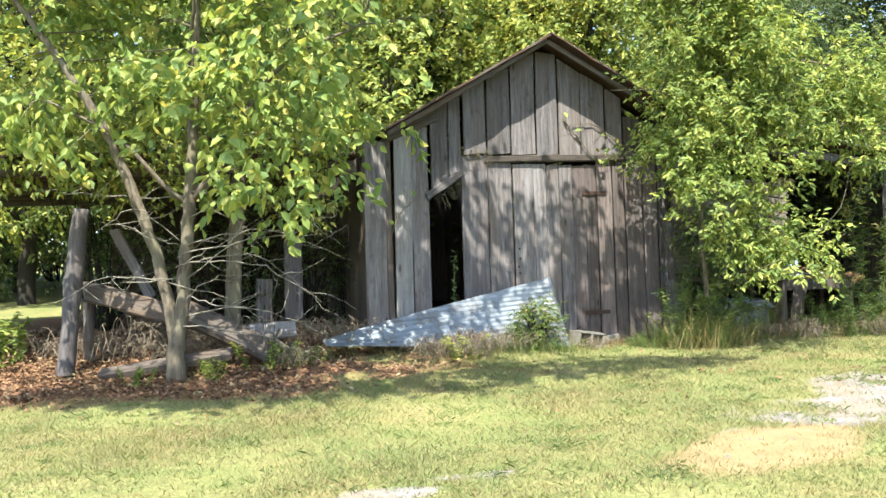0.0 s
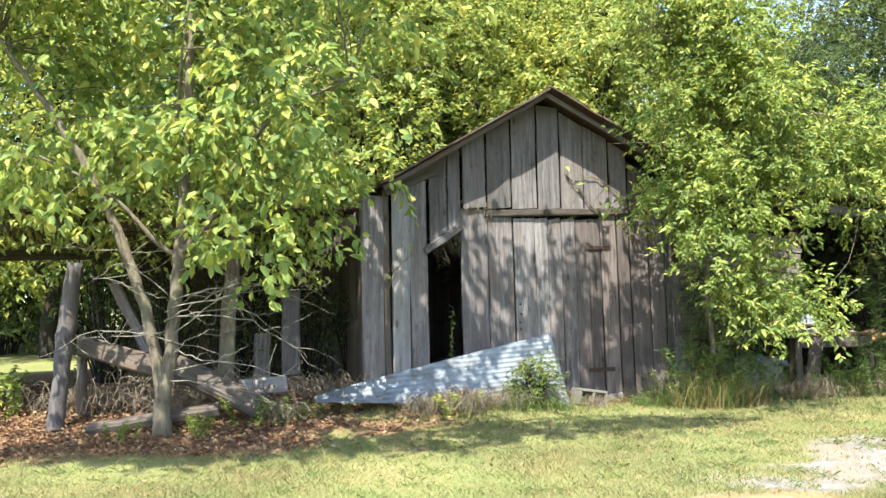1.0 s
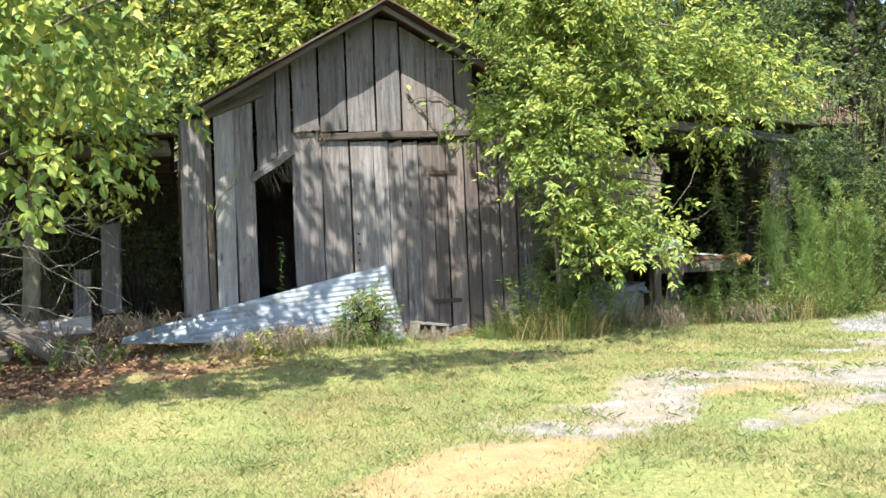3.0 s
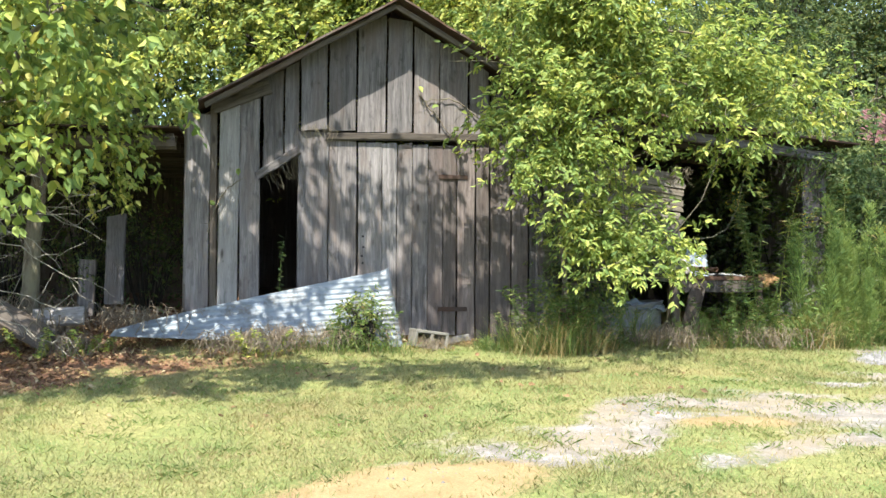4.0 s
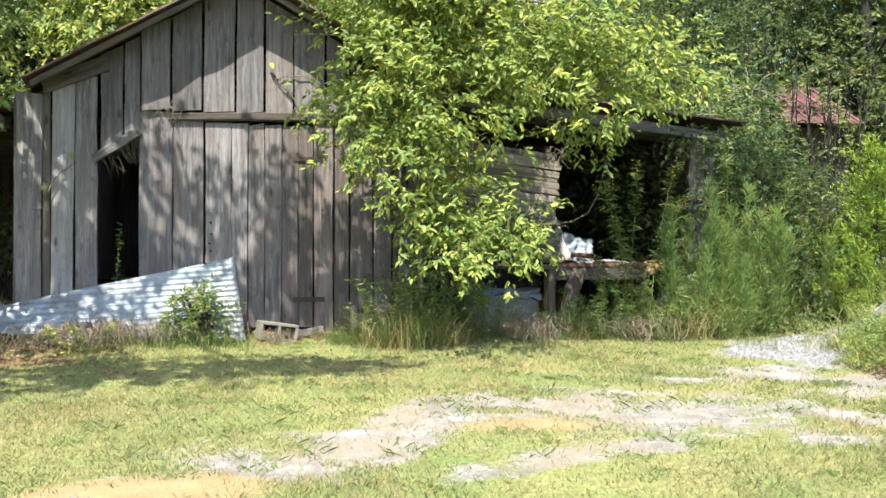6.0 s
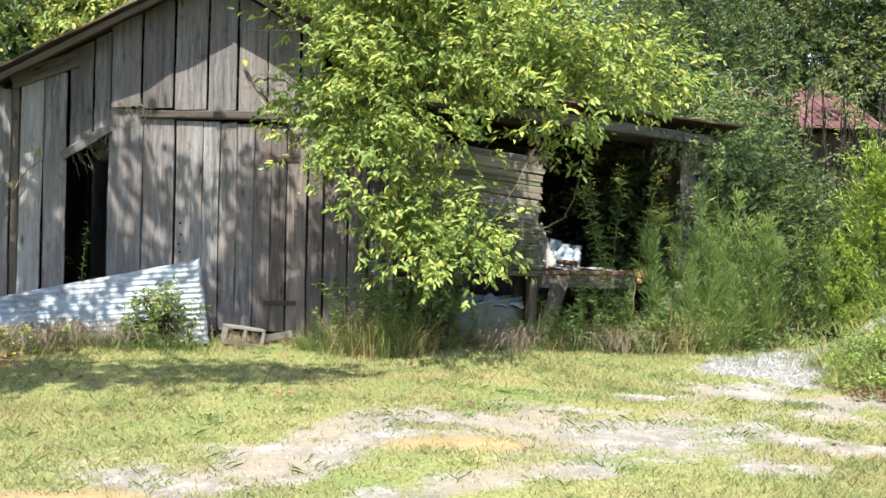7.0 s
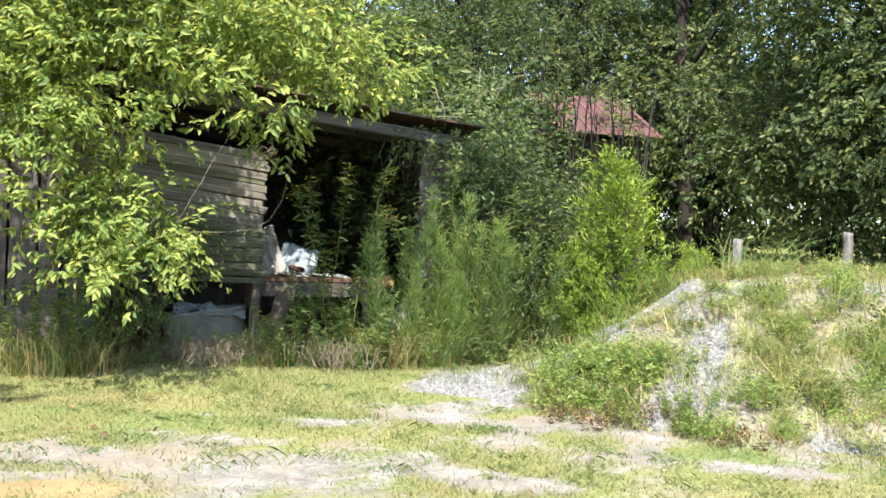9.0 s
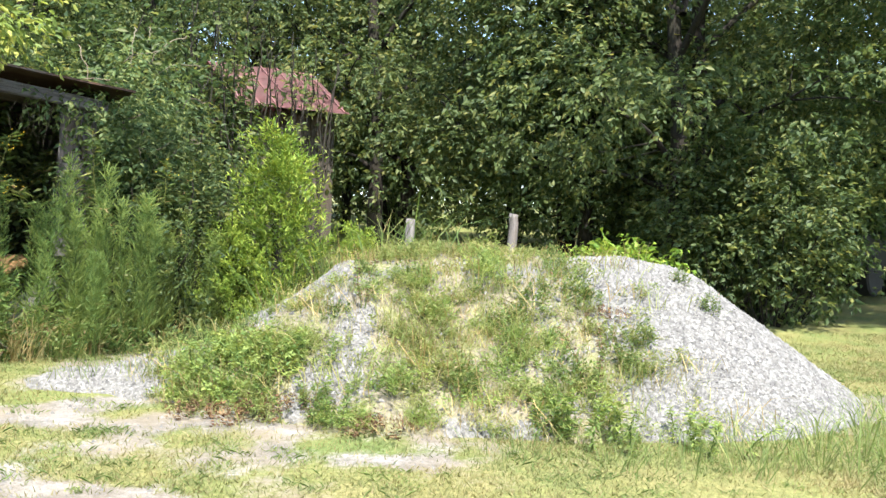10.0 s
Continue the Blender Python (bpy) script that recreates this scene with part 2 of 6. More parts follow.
def rust_mat(name, base, rust, amount, metal=0.6, rough=0.5):
    m, nt, p = mat(name, rough, metal)
    v = coords(nt)
    a, b = noise_tex(nt, v, 3.0, 6, 0.65), noise_tex(nt, v, 30, 5, 0.7)
    f = ramp(nt, mix(nt, 0.35, a, b), [(amount - 0.08, (1, 1, 1)), (amount + 0.08, (0, 0, 0))])
    c = mix(nt, f, mix(nt, b, base, tuple(min(1, x * 1.25) for x in base)), mix(nt, b, rust, tuple(x * 0.5 for x in rust)))
    nt.links.new(c, p.inputs["Base Color"])
    inv = ramp(nt, f, [(0.0, (metal,) * 3), (1.0, (0, 0, 0))])
    nt.links.new(inv, p.inputs["Metallic"])
    bump(nt, p, b, 0.25, 0.005)
    return m


TIN = rust_mat("galvanised_tin", (0.135, 0.158, 0.178), (0.09, 0.075, 0.06), 0.42, 0.3, 0.5)
ROOF_TIN = rust_mat("rusty_roof_tin", (0.09, 0.075, 0.066), (0.066, 0.0348, 0.0216), 0.58, 0.3, 0.7)
RED_TIN = rust_mat("faded_red_roof", (0.158, 0.075, 0.080), (0.185, 0.115, 0.112), 0.45, 0.0, 0.6)
IRON = rust_mat("rusty_iron", (0.0385, 0.0303, 0.0275), (0.055, 0.0275, 0.0165), 0.55, 0.4, 0.7)


def plain(name, col, rough=0.6, vary=0.25, scale=9.0, metal=0.0):
    m, nt, p = mat(name, rough, metal)
    n = noise_tex(nt, coords(nt), scale, 6, 0.65)
    lo, hi = tuple(x * (1 - vary) for x in col), tuple(min(1, x * (1 + vary)) for x in col)
    nt.links.new(ramp(nt, n, [(0.3, lo), (0.7, hi)]), p.inputs["Base Color"])
    bump(nt, p, n, 0.3, 0.01)
    return m


CONCRETE = plain("grey_concrete", (0.131, 0.125, 0.108), 0.95, 0.3, 18)
WHITE = plain("dirty_white_enamel", (0.162, 0.168, 0.163), 0.5, 0.25, 5)
PLASTIC = plain("pale_plastic_sheet", (0.15, 0.18, 0.205), 0.4, 0.2, 7)
RUST_PLAIN = plain("brown_rust", (0.09, 0.05, 0.032), 0.8, 0.5, 12)
CARDBOARD = plain("grey_brown_card", (0.22, 0.20, 0.18), 0.8, 0.3, 8)
OCHRE = plain("ochre_foam", (0.191, 0.114, 0.0504), 0.8, 0.3, 10)
# dark paint, darkened further in place of the trees' shade
DARK_PAINT = plain("dark_car_paint", (0.012, 0.013, 0.014), 0.55, 0.2, 3)
GLASS_DARK = plain("dark_lamp_glass", (0.08, 0.08, 0.08), 0.25, 0.1, 3)
RUBBER = plain("black_rubber", (0.02, 0.02, 0.02), 0.8, 0.2, 10)
FLOWER = leaf_mat("goldenrod_flower", [(0.0, (0.45, 0.32, 0.03)), (1.0, (0.62, 0.48, 0.06))])

# ---- building helpers ----


def mesh_from(name, verts, faces, smooth=False, material=None):
    me = bpy.data.meshes.new(name)
    me.from_pydata([tuple(v) for v in verts], [], faces)
    if smooth:
        me.shade_smooth()
    if material:
        me.materials.append(material)
    me.update()
    return me


def part(name, me, material, parent, label=""):
    """Links a mesh (or bmesh) as one part under a thing or part."""
    if isinstance(me, bmesh.types.BMesh):
        bm, me = me, bpy.data.meshes.new(name)
        bm.to_mesh(me)
        bm.free()
    if material and not me.materials:
        me.materials.append(material)
    ob = new(name, me)
    if parent:
        ob.parent = parent
    if label:
        ob["label"] = label
    return ob


def thing(name, label, category, m=None, group="", kind=""):
    ob = new(name)
    ob.empty_display_size = 0.2
    if m is not None:
        ob.matrix_world = m
    return tagged(ob, label, category, group, kind)


def box_bm(sx, sy, sz, bevel=0.0, m=None):
    bm = bmesh.new()
    bmesh.ops.create_cube(bm, size=1.0, matrix=Matrix.Diagonal((sx, sy, sz, 1)))
    if bevel:
        bmesh.ops.bevel(bm, geom=bm.edges[:], offset=bevel, segments=2, affect="EDGES")
    if m is not None:
        bm.transform(m)
    return bm


def plank_mesh(w, t, length, seed, ragged=0.02, segs=5, slope=0.0):
    """A board standing on its base, front face towards -y, with worn edges and uneven ends."""
    r = random.Random(seed)
    vs, fs = [], []
    bow = r.uniform(-0.006, 0.006)
    for i in range(segs + 1):
        f = i / segs
        a, b = r.uniform(-0.006, 0.004), r.uniform(-0.004, 0.006)
        dz0 = r.uniform(-ragged, ragged) if i in (0, segs) else 0
        dz1 = r.uniform(-ragged, ragged) if i in (0, segs) else 0
        if i == segs:
            dz0, dz1 = dz0 - slope * w / 2, dz1 + slope * w / 2
        y = bow * math.sin(math.pi * f)
        e = 0.25 * t
        vs += [(-w / 2 - a + e, y - t / 2, f * length + dz0), (w / 2 + b - e, y - t / 2, f * length + dz1), (w / 2 + b, y - t / 2 + e, f * length + dz1),
               (w / 2 + b, y + t / 2, f * length + dz1), (-w / 2 - a, y + t / 2, f * length + dz0), (-w / 2 - a, y - t / 2 + e, f * length + dz0)]
    for i in range(segs):
        for k in range(6):
            p, q = i * 6 + k, i * 6 + (k + 1) % 6
            fs.append((p, q, q + 6, p + 6))
    fs.append(tuple(range(5, -1, -1)))
    fs.append(tuple(segs * 6 + k for k in range(6)))
    return mesh_from("plank", vs, fs)


def plank_between(name, a, b, w, t, material, parent, seed, label="", face=(0, -1, 0), ragged=0.02):
    """A board from a to b (in the parent's space), its broad side facing 'face'."""
    a, b = Vector(a), Vector(b)
    z = (b - a).normalized()
    y = -(Vector(face) - z * Vector(face).dot(z)).normalized()
    x = y.cross(z)
    ob = part(name, plank_mesh(w, t, (b - a).length, seed, ragged), material, parent, label)
    ob.matrix_local = Matrix.Translation(a) @ Matrix((x, y, z)).transposed().to_4x4()
    return ob


def tubes(paths, sides=6):
    """Vertices and faces of tapering tubes; a path is a list of (point, radius)."""
    vs, fs = [], []
    for path in paths:
        n = len(path)
        ref = None
        start = len(vs)
        for i, (p, r) in enumerate(path):
            p = Vector(p)
            d = (Vector(path[min(i + 1, n - 1)][0]) - Vector(path[max(i - 1, 0)][0])).normalized()
            if ref is None:
                ref = d.orthogonal().normalized()
            ref = (ref - d * ref.dot(d)).normalized()
            o = d.cross(ref)
            for k in range(sides):
                a = 2 * math.pi * k / sides
                vs.append(p + (ref * math.cos(a) + o * math.sin(a)) * r)
        for i in range(n - 1):
            for k in range(sides):
                q = start + i * sides
                fs.append((q + k, q + (k + 1) % sides, q + sides + (k + 1) % sides, q + sides + k))
        fs.append(tuple(start + (n - 1) * sides + k for k in range(sides)))
    return vs, fs


def smooth_path(points, radii, steps=5, wobble=0.0, rng=random):
    """A soft line through the points, with radii, a little crooked."""
    pts = [Vector(p) for p in points]
    out = []
    for i in range(len(pts) - 1):
        p0, p1, p2, p3 = pts[max(i - 1, 0)], pts[i], pts[i + 1], pts[min(i + 2, len(pts) - 1)]
        for s in range(steps):
            t = s / steps
            v = 0.5 * (2 * p1 + (p2 - p0) * t + (2 * p0 - 5 * p1 + 4 * p2 - p3) * t * t + (3 * p1 - p0 - 3 * p2 + p3) * t ** 3)
            j = Vector((rng.uniform(-1, 1), rng.uniform(-1, 1), rng.uniform(-1, 1))) * wobble if out else Vector((0, 0, 0))
            out.append((v + j, radii[i] + (radii[i + 1] - radii[i]) * t))
    out.append((pts[-1], radii[-1]))
    return out


def leaf_mesh(name, centre, along, length, width, material, rng, fold=0.25, up=0.6, fine=False):
    """Many folded leaves in one mesh. centre, along: arrays (n, 3); length, width: arrays (n)."""
    n = len(centre)
    along = along / np.maximum(np.linalg.norm(along, axis=1, keepdims=True), 1e-6)
    nor = rng.normal(size=(n, 3))
    nor += up * 2 * -np.array(SUN_DIR)  # leaves turn to the light
    nor -= along * (nor * along).sum(1, keepdims=True)
    nor /= np.maximum(np.linalg.norm(nor, axis=1, keepdims=True), 1e-6)
    side = np.cross(along, nor)
    L, W = length[:, None], width[:, None]
    if fine:
        tip = centre + along * L - nor * L * 0.14
        rows = [centre]
        for s in (1, -1):
            rows.append(centre + along * L * 0.22 + side * (s * 0.38) * W + nor * W * fold * 0.7)
            rows.append(centre + along * L * 0.58 + side * (s * 0.47) * W + nor * (W * fold - L * 0.03))
        a = np.stack([rows[0], rows[1], rows[2], tip, rows[4], rows[3]], axis=1)
        me = bpy.data.meshes.new(name)
        me.vertices.add(n * 6)
        me.vertices.foreach_set("co", a.reshape(-1).astype(np.float32))
        me.loops.add(n * 8)
        me.loops.foreach_set("vertex_index", (np.arange(n)[:, None] * 6 + np.array([[0, 1, 2, 3, 0, 3, 4, 5]])).reshape(-1).astype(np.int32))
        me.polygons.add(n * 2)
        me.polygons.foreach_set("loop_start", (np.arange(n * 2) * 4).astype(np.int32))
        me.materials.append(material)
        me.update(calc_edges=True)
        return me
    v = np.empty((n, 4, 3))
    v[:, 0] = centre
    v[:, 1] = centre + along * L * 0.42 + side * W * 0.5 + nor * W * fold
    v[:, 2] = centre + along * L - nor * L * 0.12
    v[:, 3] = centre + along * L * 0.42 - side * W * 0.5 + nor * W * fold
    return quad_mesh(name, v, material)


def quad_mesh(name, v, material):
    """A mesh of loose quads from an array (n, 4, 3), each cut along its middle rib."""
    n = len(v)
    me = bpy.data.meshes.new(name)
    me.vertices.add(n * 4)
    me.vertices.foreach_set("co", v.reshape(-1).astype(np.float32))
    b = np.arange(n)[:, None] * 4
    idx = (b + np.array([[0, 1, 2, 0, 2, 3]])).reshape(-1)
    me.loops.add(n * 6)
    me.loops.foreach_set("vertex_index", idx.astype(np.int32))
    me.polygons.add(n * 2)
    me.polygons.foreach_set("loop_start", (np.arange(n * 2) * 3).astype(np.int32))
    me.materials.append(material)
    me.update(calc_edges=True)
    return me


def blade_mesh(name, base, tip, width, material, rng):
    """Grass blades: bent, pointed strips, two triangles each."""
    n = len(base)
    d = tip - base
    s = np.cross(d, rng.normal(size=(n, 3)))
    s /= np.maximum(np.linalg.norm(s, axis=1, keepdims=True), 1e-6)
    s *= width[:, None] * 0.5
    mid = base + d * 0.55
    mid[:, 2] += 0.10 * np.linalg.norm(d, axis=1)
    v = np.stack([base - s * 0.4, mid - s, tip, mid + s], axis=1)
    return quad_mesh(name, v, material)


def tri_blades(name, base, tip, width, material, rng):
    """Very many short blades, one triangle each."""
    n = len(base)
    a = rng.uniform(0, 6.28, n)
    s = np.stack([np.cos(a), np.sin(a), np.zeros(n)], -1) * width[:, None] * 0.5
    v = np.stack([base - s, base + s, tip], axis=1)
    me = bpy.data.meshes.new(name)
    me.vertices.add(n * 3)
    me.vertices.foreach_set("co", v.reshape(-1).astype(np.float32))
    me.loops.add(n * 3)
    me.loops.foreach_set("vertex_index", np.arange(n * 3, dtype=np.int32))
    me.polygons.add(n)
    me.polygons.foreach_set("loop_start", (np.arange(n) * 3).astype(np.int32))
    me.materials.append(material)
    me.update(calc_edges=True)
    return me


# ---- ground ----


def ease(a):
    a = np.clip(a, 0, 1)
    return a * a * (3 - 2 * a)


def waves(x, y, s, seed):
    """Soft two-dimensional unevenness from -1 to 1."""
    r = random.Random(seed)
    out = 0
    for k in range(6):
        a, b, c = r.uniform(0, 6.28), s * r.uniform(0.6, 1.9), r.uniform(0, 6.28)
        out = out + np.sin((x * math.cos(a) + y * math.sin(a)) * b + c)
    return out / 3.2


def ground_z(x, y):
    x, y = np.asarray(x, float), np.asarray(y, float)
    z = np.where(y < 9, 0.0645 * y, 0.58 + 0.05 * (np.minimum(y, 90) - 9)) + 0.03 * np.clip(y - 16, 0, 74)
    z = np.maximum(z, -2.0)
    bank = np.clip(y - 9, 0, 3) * (0.02 + 0.10 * ease(1 - (x + 0.5) / 2.5))
    return z + bank + 0.012 * waves(x, y, 1.6, 3) + 0.008 * waves(x, y, 5, 4)


def blob(x, y, cx, cy, rx, ry, turn=0.0):
    c, s = math.cos(radians(turn)), math.sin(radians(turn))
    dx, dy = x - cx, y - cy
    return 1 - np.sqrt(((dx * c + dy * s) / rx) ** 2 + ((-dx * s + dy * c) / ry) ** 2)


def gravel_at(x, y):
    g = -np.ones_like(np.asarray(x, float))
    for b in ((3.5, 7.95, 1.7, 0.45, 48), (4.1, 8.75, 0.7, 0.3, 20), (5.15, 8.6, 0.75, 0.33, 35), (5.5, 9.7, 0.4, 0.12, 0), (5.0, 9.15, 0.5, 0.12, 10), (6.6, 8.4, 0.45, 0.22, -20),
              (6.1, 7.85, 0.3, 0.12, 0), (6.5, 10.25, 0.5, 0.2, 20), (6.4, 9.9, 0.6, 0.2, -20), (7.1, 9.8, 0.8, 0.22, 10), (6.9, 9.3, 0.35, 0.18, -40), (8.35, 8.75, 0.4, 0.12, -10),
              (6.75, 11.8, 0.9, 0.3, 55), (2.6, 6.8, 0.8, 0.25, 45), (-0.3, 5.4, 0.28, 0.1, 10), (0.25, 5.76, 0.25, 0.07, 15), (12.3, 9.4, 0.8, 0.6, 0), (4.9, 7.6, 0.9, 0.18, 30)):
        g = np.maximum(g, blob(x, y, *b))
    worn = np.maximum(blob(x, y, 7.5, 9.2, 1.9, 0.85, -10), blob(x, y, 5.2, 8.5, 2.2, 0.9, 25)) - 0.42
    g = np.maximum(g, np.minimum(worn, 0.1))
    return np.clip(0.33 + 0.6 * g + 0.25 * waves(x, y, 5.5, 8) + 0.2 * waves(x, y, 13, 9) + 0.14 * waves(x, y, 29, 10), 0, 0.8) * (g > -0.8)


def straw_at(x, y):
    g = np.maximum(blob(x, y, 2.15, 6.25, 0.85, 0.42, 38), blob(x, y, 4.25, 8.05, 0.45, 0.2, 10) - 0.15)
    return np.clip(0.45 + 1.2 * g + 0.12 * waves(x, y, 7, 12), 0, 1)


def litter_at(x, y):
    g = blob(x, y, -5.0, 9.6, 4.6, 1.2, 3)
    u, d = (x - 1.0) * 0.959 + (y - 11.63) * 0.284, -(x - 1.0) * 0.284 + (y - 11.63) * 0.959
    g = np.maximum(g, np.where((d > -0.15) & (d < 5) & (u > -6.5) & (u < 5.6), 0.5, -1.0))
    return np.clip(0.45 + 1.1 * g + 0.2 * waves(x, y, 4, 15) + 0.1 * waves(x, y, 10, 16), 0, 1)


def ground_sheet():
    fine = list(np.arange(-9, 18.01, 0.12))
    xs = np.array([-400, -200, -100, -60, -40, -30, -24, -20, -17, -14, -12, -10.5] + fine + [19, 20.5, 22, 25, 30, 40, 60, 100, 200, 400])
    ys = np.array([-400, -200, -100, -50, -25, -12, -6, -2, 1, 3] + list(np.arange(4, 15.01, 0.12)) + [15.5, 16, 17, 18, 20, 23, 27, 32, 40, 60, 100, 200, 400])
    X, Y = np.meshgrid(xs, ys)
    Z = ground_z(X, Y)
    w, h = len(xs), len(ys)
    v = np.stack([X, Y, Z], -1).reshape(-1, 3)
    i = (np.arange(h - 1)[:, None] * w + np.arange(w - 1)[None, :]).reshape(-1)
    me = mesh_from("ground", v.tolist(), np.stack([i, i + 1, i + w + 1, i + w], -1).tolist(), True, GROUND)
    for name, fn in (("gravel", gravel_at), ("straw", straw_at), ("litter", litter_at)):
        me.attributes.new(name, "FLOAT", "POINT").data.foreach_set("value", fn(X, Y).reshape(-1).astype(np.float32))
    return tagged(new("ground", me), "sunlit mown lawn with bare gravel patches and dead leaves", "ground", kind="structure")


ground_sheet()


# ---- gravel pile ----
def heap_h(x, y):
    """Height of the gravel pile above the ground, below zero outside it."""
    x, y = np.asarray(x, float), np.asarray(y, float)
    ax, ay, bx, by = 9.0, 10.95, 10.76, 10.75
    t = np.clip(((x - ax) * (bx - ax) + (y - ay) * (by - ay)) / ((bx - ax) ** 2 + (by - ay) ** 2), 0, 1)
    d = np.hypot(x - ax - t * (bx - ax), (y - ay - t * (by - ay)) * 1.05)
    a = (1.30 + 0.10 * t) * (1 - d / (1.9 + 0.15 * t))
    c = 0.24 * (1 - np.sqrt(((x - 7.5) / 1.5) ** 2 + ((y - 11.1) / 0.8) ** 2))
    k = 0.10
    e = k * np.log(np.exp(a / k) + np.exp(c / k))
    top = 1.02 + 0.06 * t
    e = np.where(e > top - 0.12, top - 0.12 + 0.30 * (e - top + 0.12), e)
    return e + 0.035 * waves(x, y, 3.2, 21) + 0.014 * waves(x, y, 11, 22) - 0.02


def heap_grown(x, y):
    """How far weeds have covered the pile: the far-right flank is bare stone."""
    x, y = np.asarray(x, float), np.asarray(y, float)
    g = np.maximum(np.maximum(blob(x, y, 7.6, 10.35, 0.75, 0.6), blob(x, y, 9.1, 9.8, 1.15, 0.95)), np.maximum(blob(x, y, 8.35, 9.35, 0.9, 0.5), blob(x, y, 9.2, 10.8, 0.9, 0.4) - 0.15))
    strip = ease(blob(x, y, 8.15, 10.0, 0.65, 0.2, 40) * 2.2)
    right = ease((x - 9.75 + 0.25 * (y - 9.8)) / 1.0)
    return np.clip(0.46 + 0.55 * g + 0.2 * waves(x, y, 3, 25) + 0.2 * waves(x, y, 9, 26) - 0.45 * strip - 0.5 * right, 0, 1)


def gravel_pile():
    root = thing("gravel_pile", "heap of pale crushed stone half grown over with weeds", "gravel pile", pose(9.8, 10.7, float(ground_z(9.8, 10.7))))
    xs, ys = np.arange(5.4, 13.6, 0.07), np.arange(8.2, 13.4, 0.07)
    X, Y = np.meshgrid(xs, ys)
    E = heap_h(X, Y)
    Z = ground_z(X, Y) + np.maximum(E, -0.1)
    w = len(xs)
    keep = E > -0.09
    faces = []
    for j in range(len(ys) - 1):
        for i in range(w - 1):
            if keep[j:j + 2, i:i + 2].any():
                q = j * w + i
                faces.append((q, q + 1, q + w + 1, q + w))
    v = np.stack([X, Y, Z], -1).reshape(-1, 3) - np.array(root.location)
    me = mesh_from("stone_body", v.tolist(), faces, True, HEAP)
    me.attributes.new("overgrown", "FLOAT", "POINT").data.foreach_set("value", heap_grown(X, Y).reshape(-1).astype(np.float32))
    part("stone_body", me, None, root)
    return root


PILE = gravel_pile()

# ---- barn ----
TURN_B = 16.5
BARN_M = pose(1.0, 11.63, 0, 0, 0, TURN_B)


def roof_z(u):
    return 4.44 - 0.565 * abs(u - 0.25)


def base_z(u, d=0.0):
    p = BARN_M @ Vector((u, d, 0))
    return float(ground_z(p.x, p.y))


def rot2(u, d):
    return BARN_M @ Vector((u, d, 0))


barn = thing("barn", "weathered grey board barn with a gable front and rusty tin roof", "barn", BARN_M)


def front_board(u0, u1, z0, z1, d=0.0, material=WOOD, lean=0.0, seed=0, parent=None, slope=0.0):
    u = (u0 + u1) / 2
    ob = part("plank", plank_mesh(u1 - u0 - (0.005 if parent else 0.012), 0.026, z1 - z0, seed, slope=slope), material, parent or barn)
    ob.matrix_local = pose(u, d, z0, 0, lean, 0)
    return ob


FRONT = [(-2.01, -1.735, None, 3.29, 0, WOOD), (-1.735, -1.64, None, 3.36, 0.03, WOOD_DARK), (-1.65, -1.425, None, 3.48, -0.02, WOOD_PALE), (-1.42, -1.19, None, 3.49, 0.01, WOOD),
         (-1.17, -0.94, 2.73, 3.76, 0, WOOD), (-0.94, -0.77, 2.88, 3.88, 0.005, WOOD), (-0.795, -0.45, None, 3.14, 0, WOOD), (-0.445, -0.128, None, 3.09, 0, WOOD),
         (1.02, 1.237, None, 3.12, 0, WOOD_BROWN), (1.24, 1.402, None, 3.72, 0.002, WOOD_BROWN), (1.407, 1.66, None, 3.66, 0, WOOD_BROWN), (1.665, 1.872, None, 3.55, 0.004, WOOD_BROWN), (1.88, 2.04, None, 3.44, 0.015, WOOD)]
for k, (u0, u1, z0, z1, d, m) in enumerate(FRONT):
    front_board(u0, u1, z0 if z0 else base_z((u0 + u1) / 2) - 0.03, z1, d, m, random.Random(k).uniform(-0.35, 0.35), 100 + k, slope=0.5 if k in (4, 5) else 0.0)
GABLE = [(-0.768, -0.465), (-0.455, -0.145), (-0.138, 0.188), (0.198, 0.487), (0.496, 0.796), (0.803, 1.137), (1.143, 1.375)]
for k, (u0, u1) in enumerate(GABLE):
    side = 0.0 if u0 < 0.25 < u1 else math.copysign(0.565, 0.25 - u0)
    front_board(u0, u1, 3.15, roof_z((u0 + u1) / 2) + (0.085 if side else 0.04), -0.045, WOOD, random.Random(k + 50).uniform(-0.3, 0.3), 200 + k, slope=side)
plank_between("lintel_beam", (-0.47, -0.03, 3.085), (1.42, -0.03, 3.135), 0.09, 0.06, WOOD_DARK, barn, 31)
plank_between("trim_board", (-1.24, -0.03, 2.62), (-0.76, -0.03, 2.94), 0.09, 0.03, WOOD, barn, 32)
plank_between("trim_board", (-1.72, -0.04, 3.36), (-1.10, -0.04, 3.62), 0.16, 0.025, WOOD_DARK, barn, 33)
door = part("barn_door", box_bm(1.06, 0.03, 0.12, 0.004, Matrix.Translation((0.445, 0.04, 2.5))), WOOD_DARK, barn, "closed double-width plank door on iron strap hinges")
part("ledge", box_bm(1.06, 0.03, 0.12, 0.004, Matrix.Translation((0.445, 0.04, 1.3))), WOOD_DARK, door)
edges = [-0.118, 0.155, 0.324, 0.498, 0.679, 0.855, 1.01]
for k in range(6):
    front_board(edges[k], edges[k + 1], base_z(0.4) + 0.06, 3.03 + 0.008 * (k % 2), 0.004 * (k % 3), WOOD_BROWN if k > 3 else WOOD, 0.0, 300 + k, door)
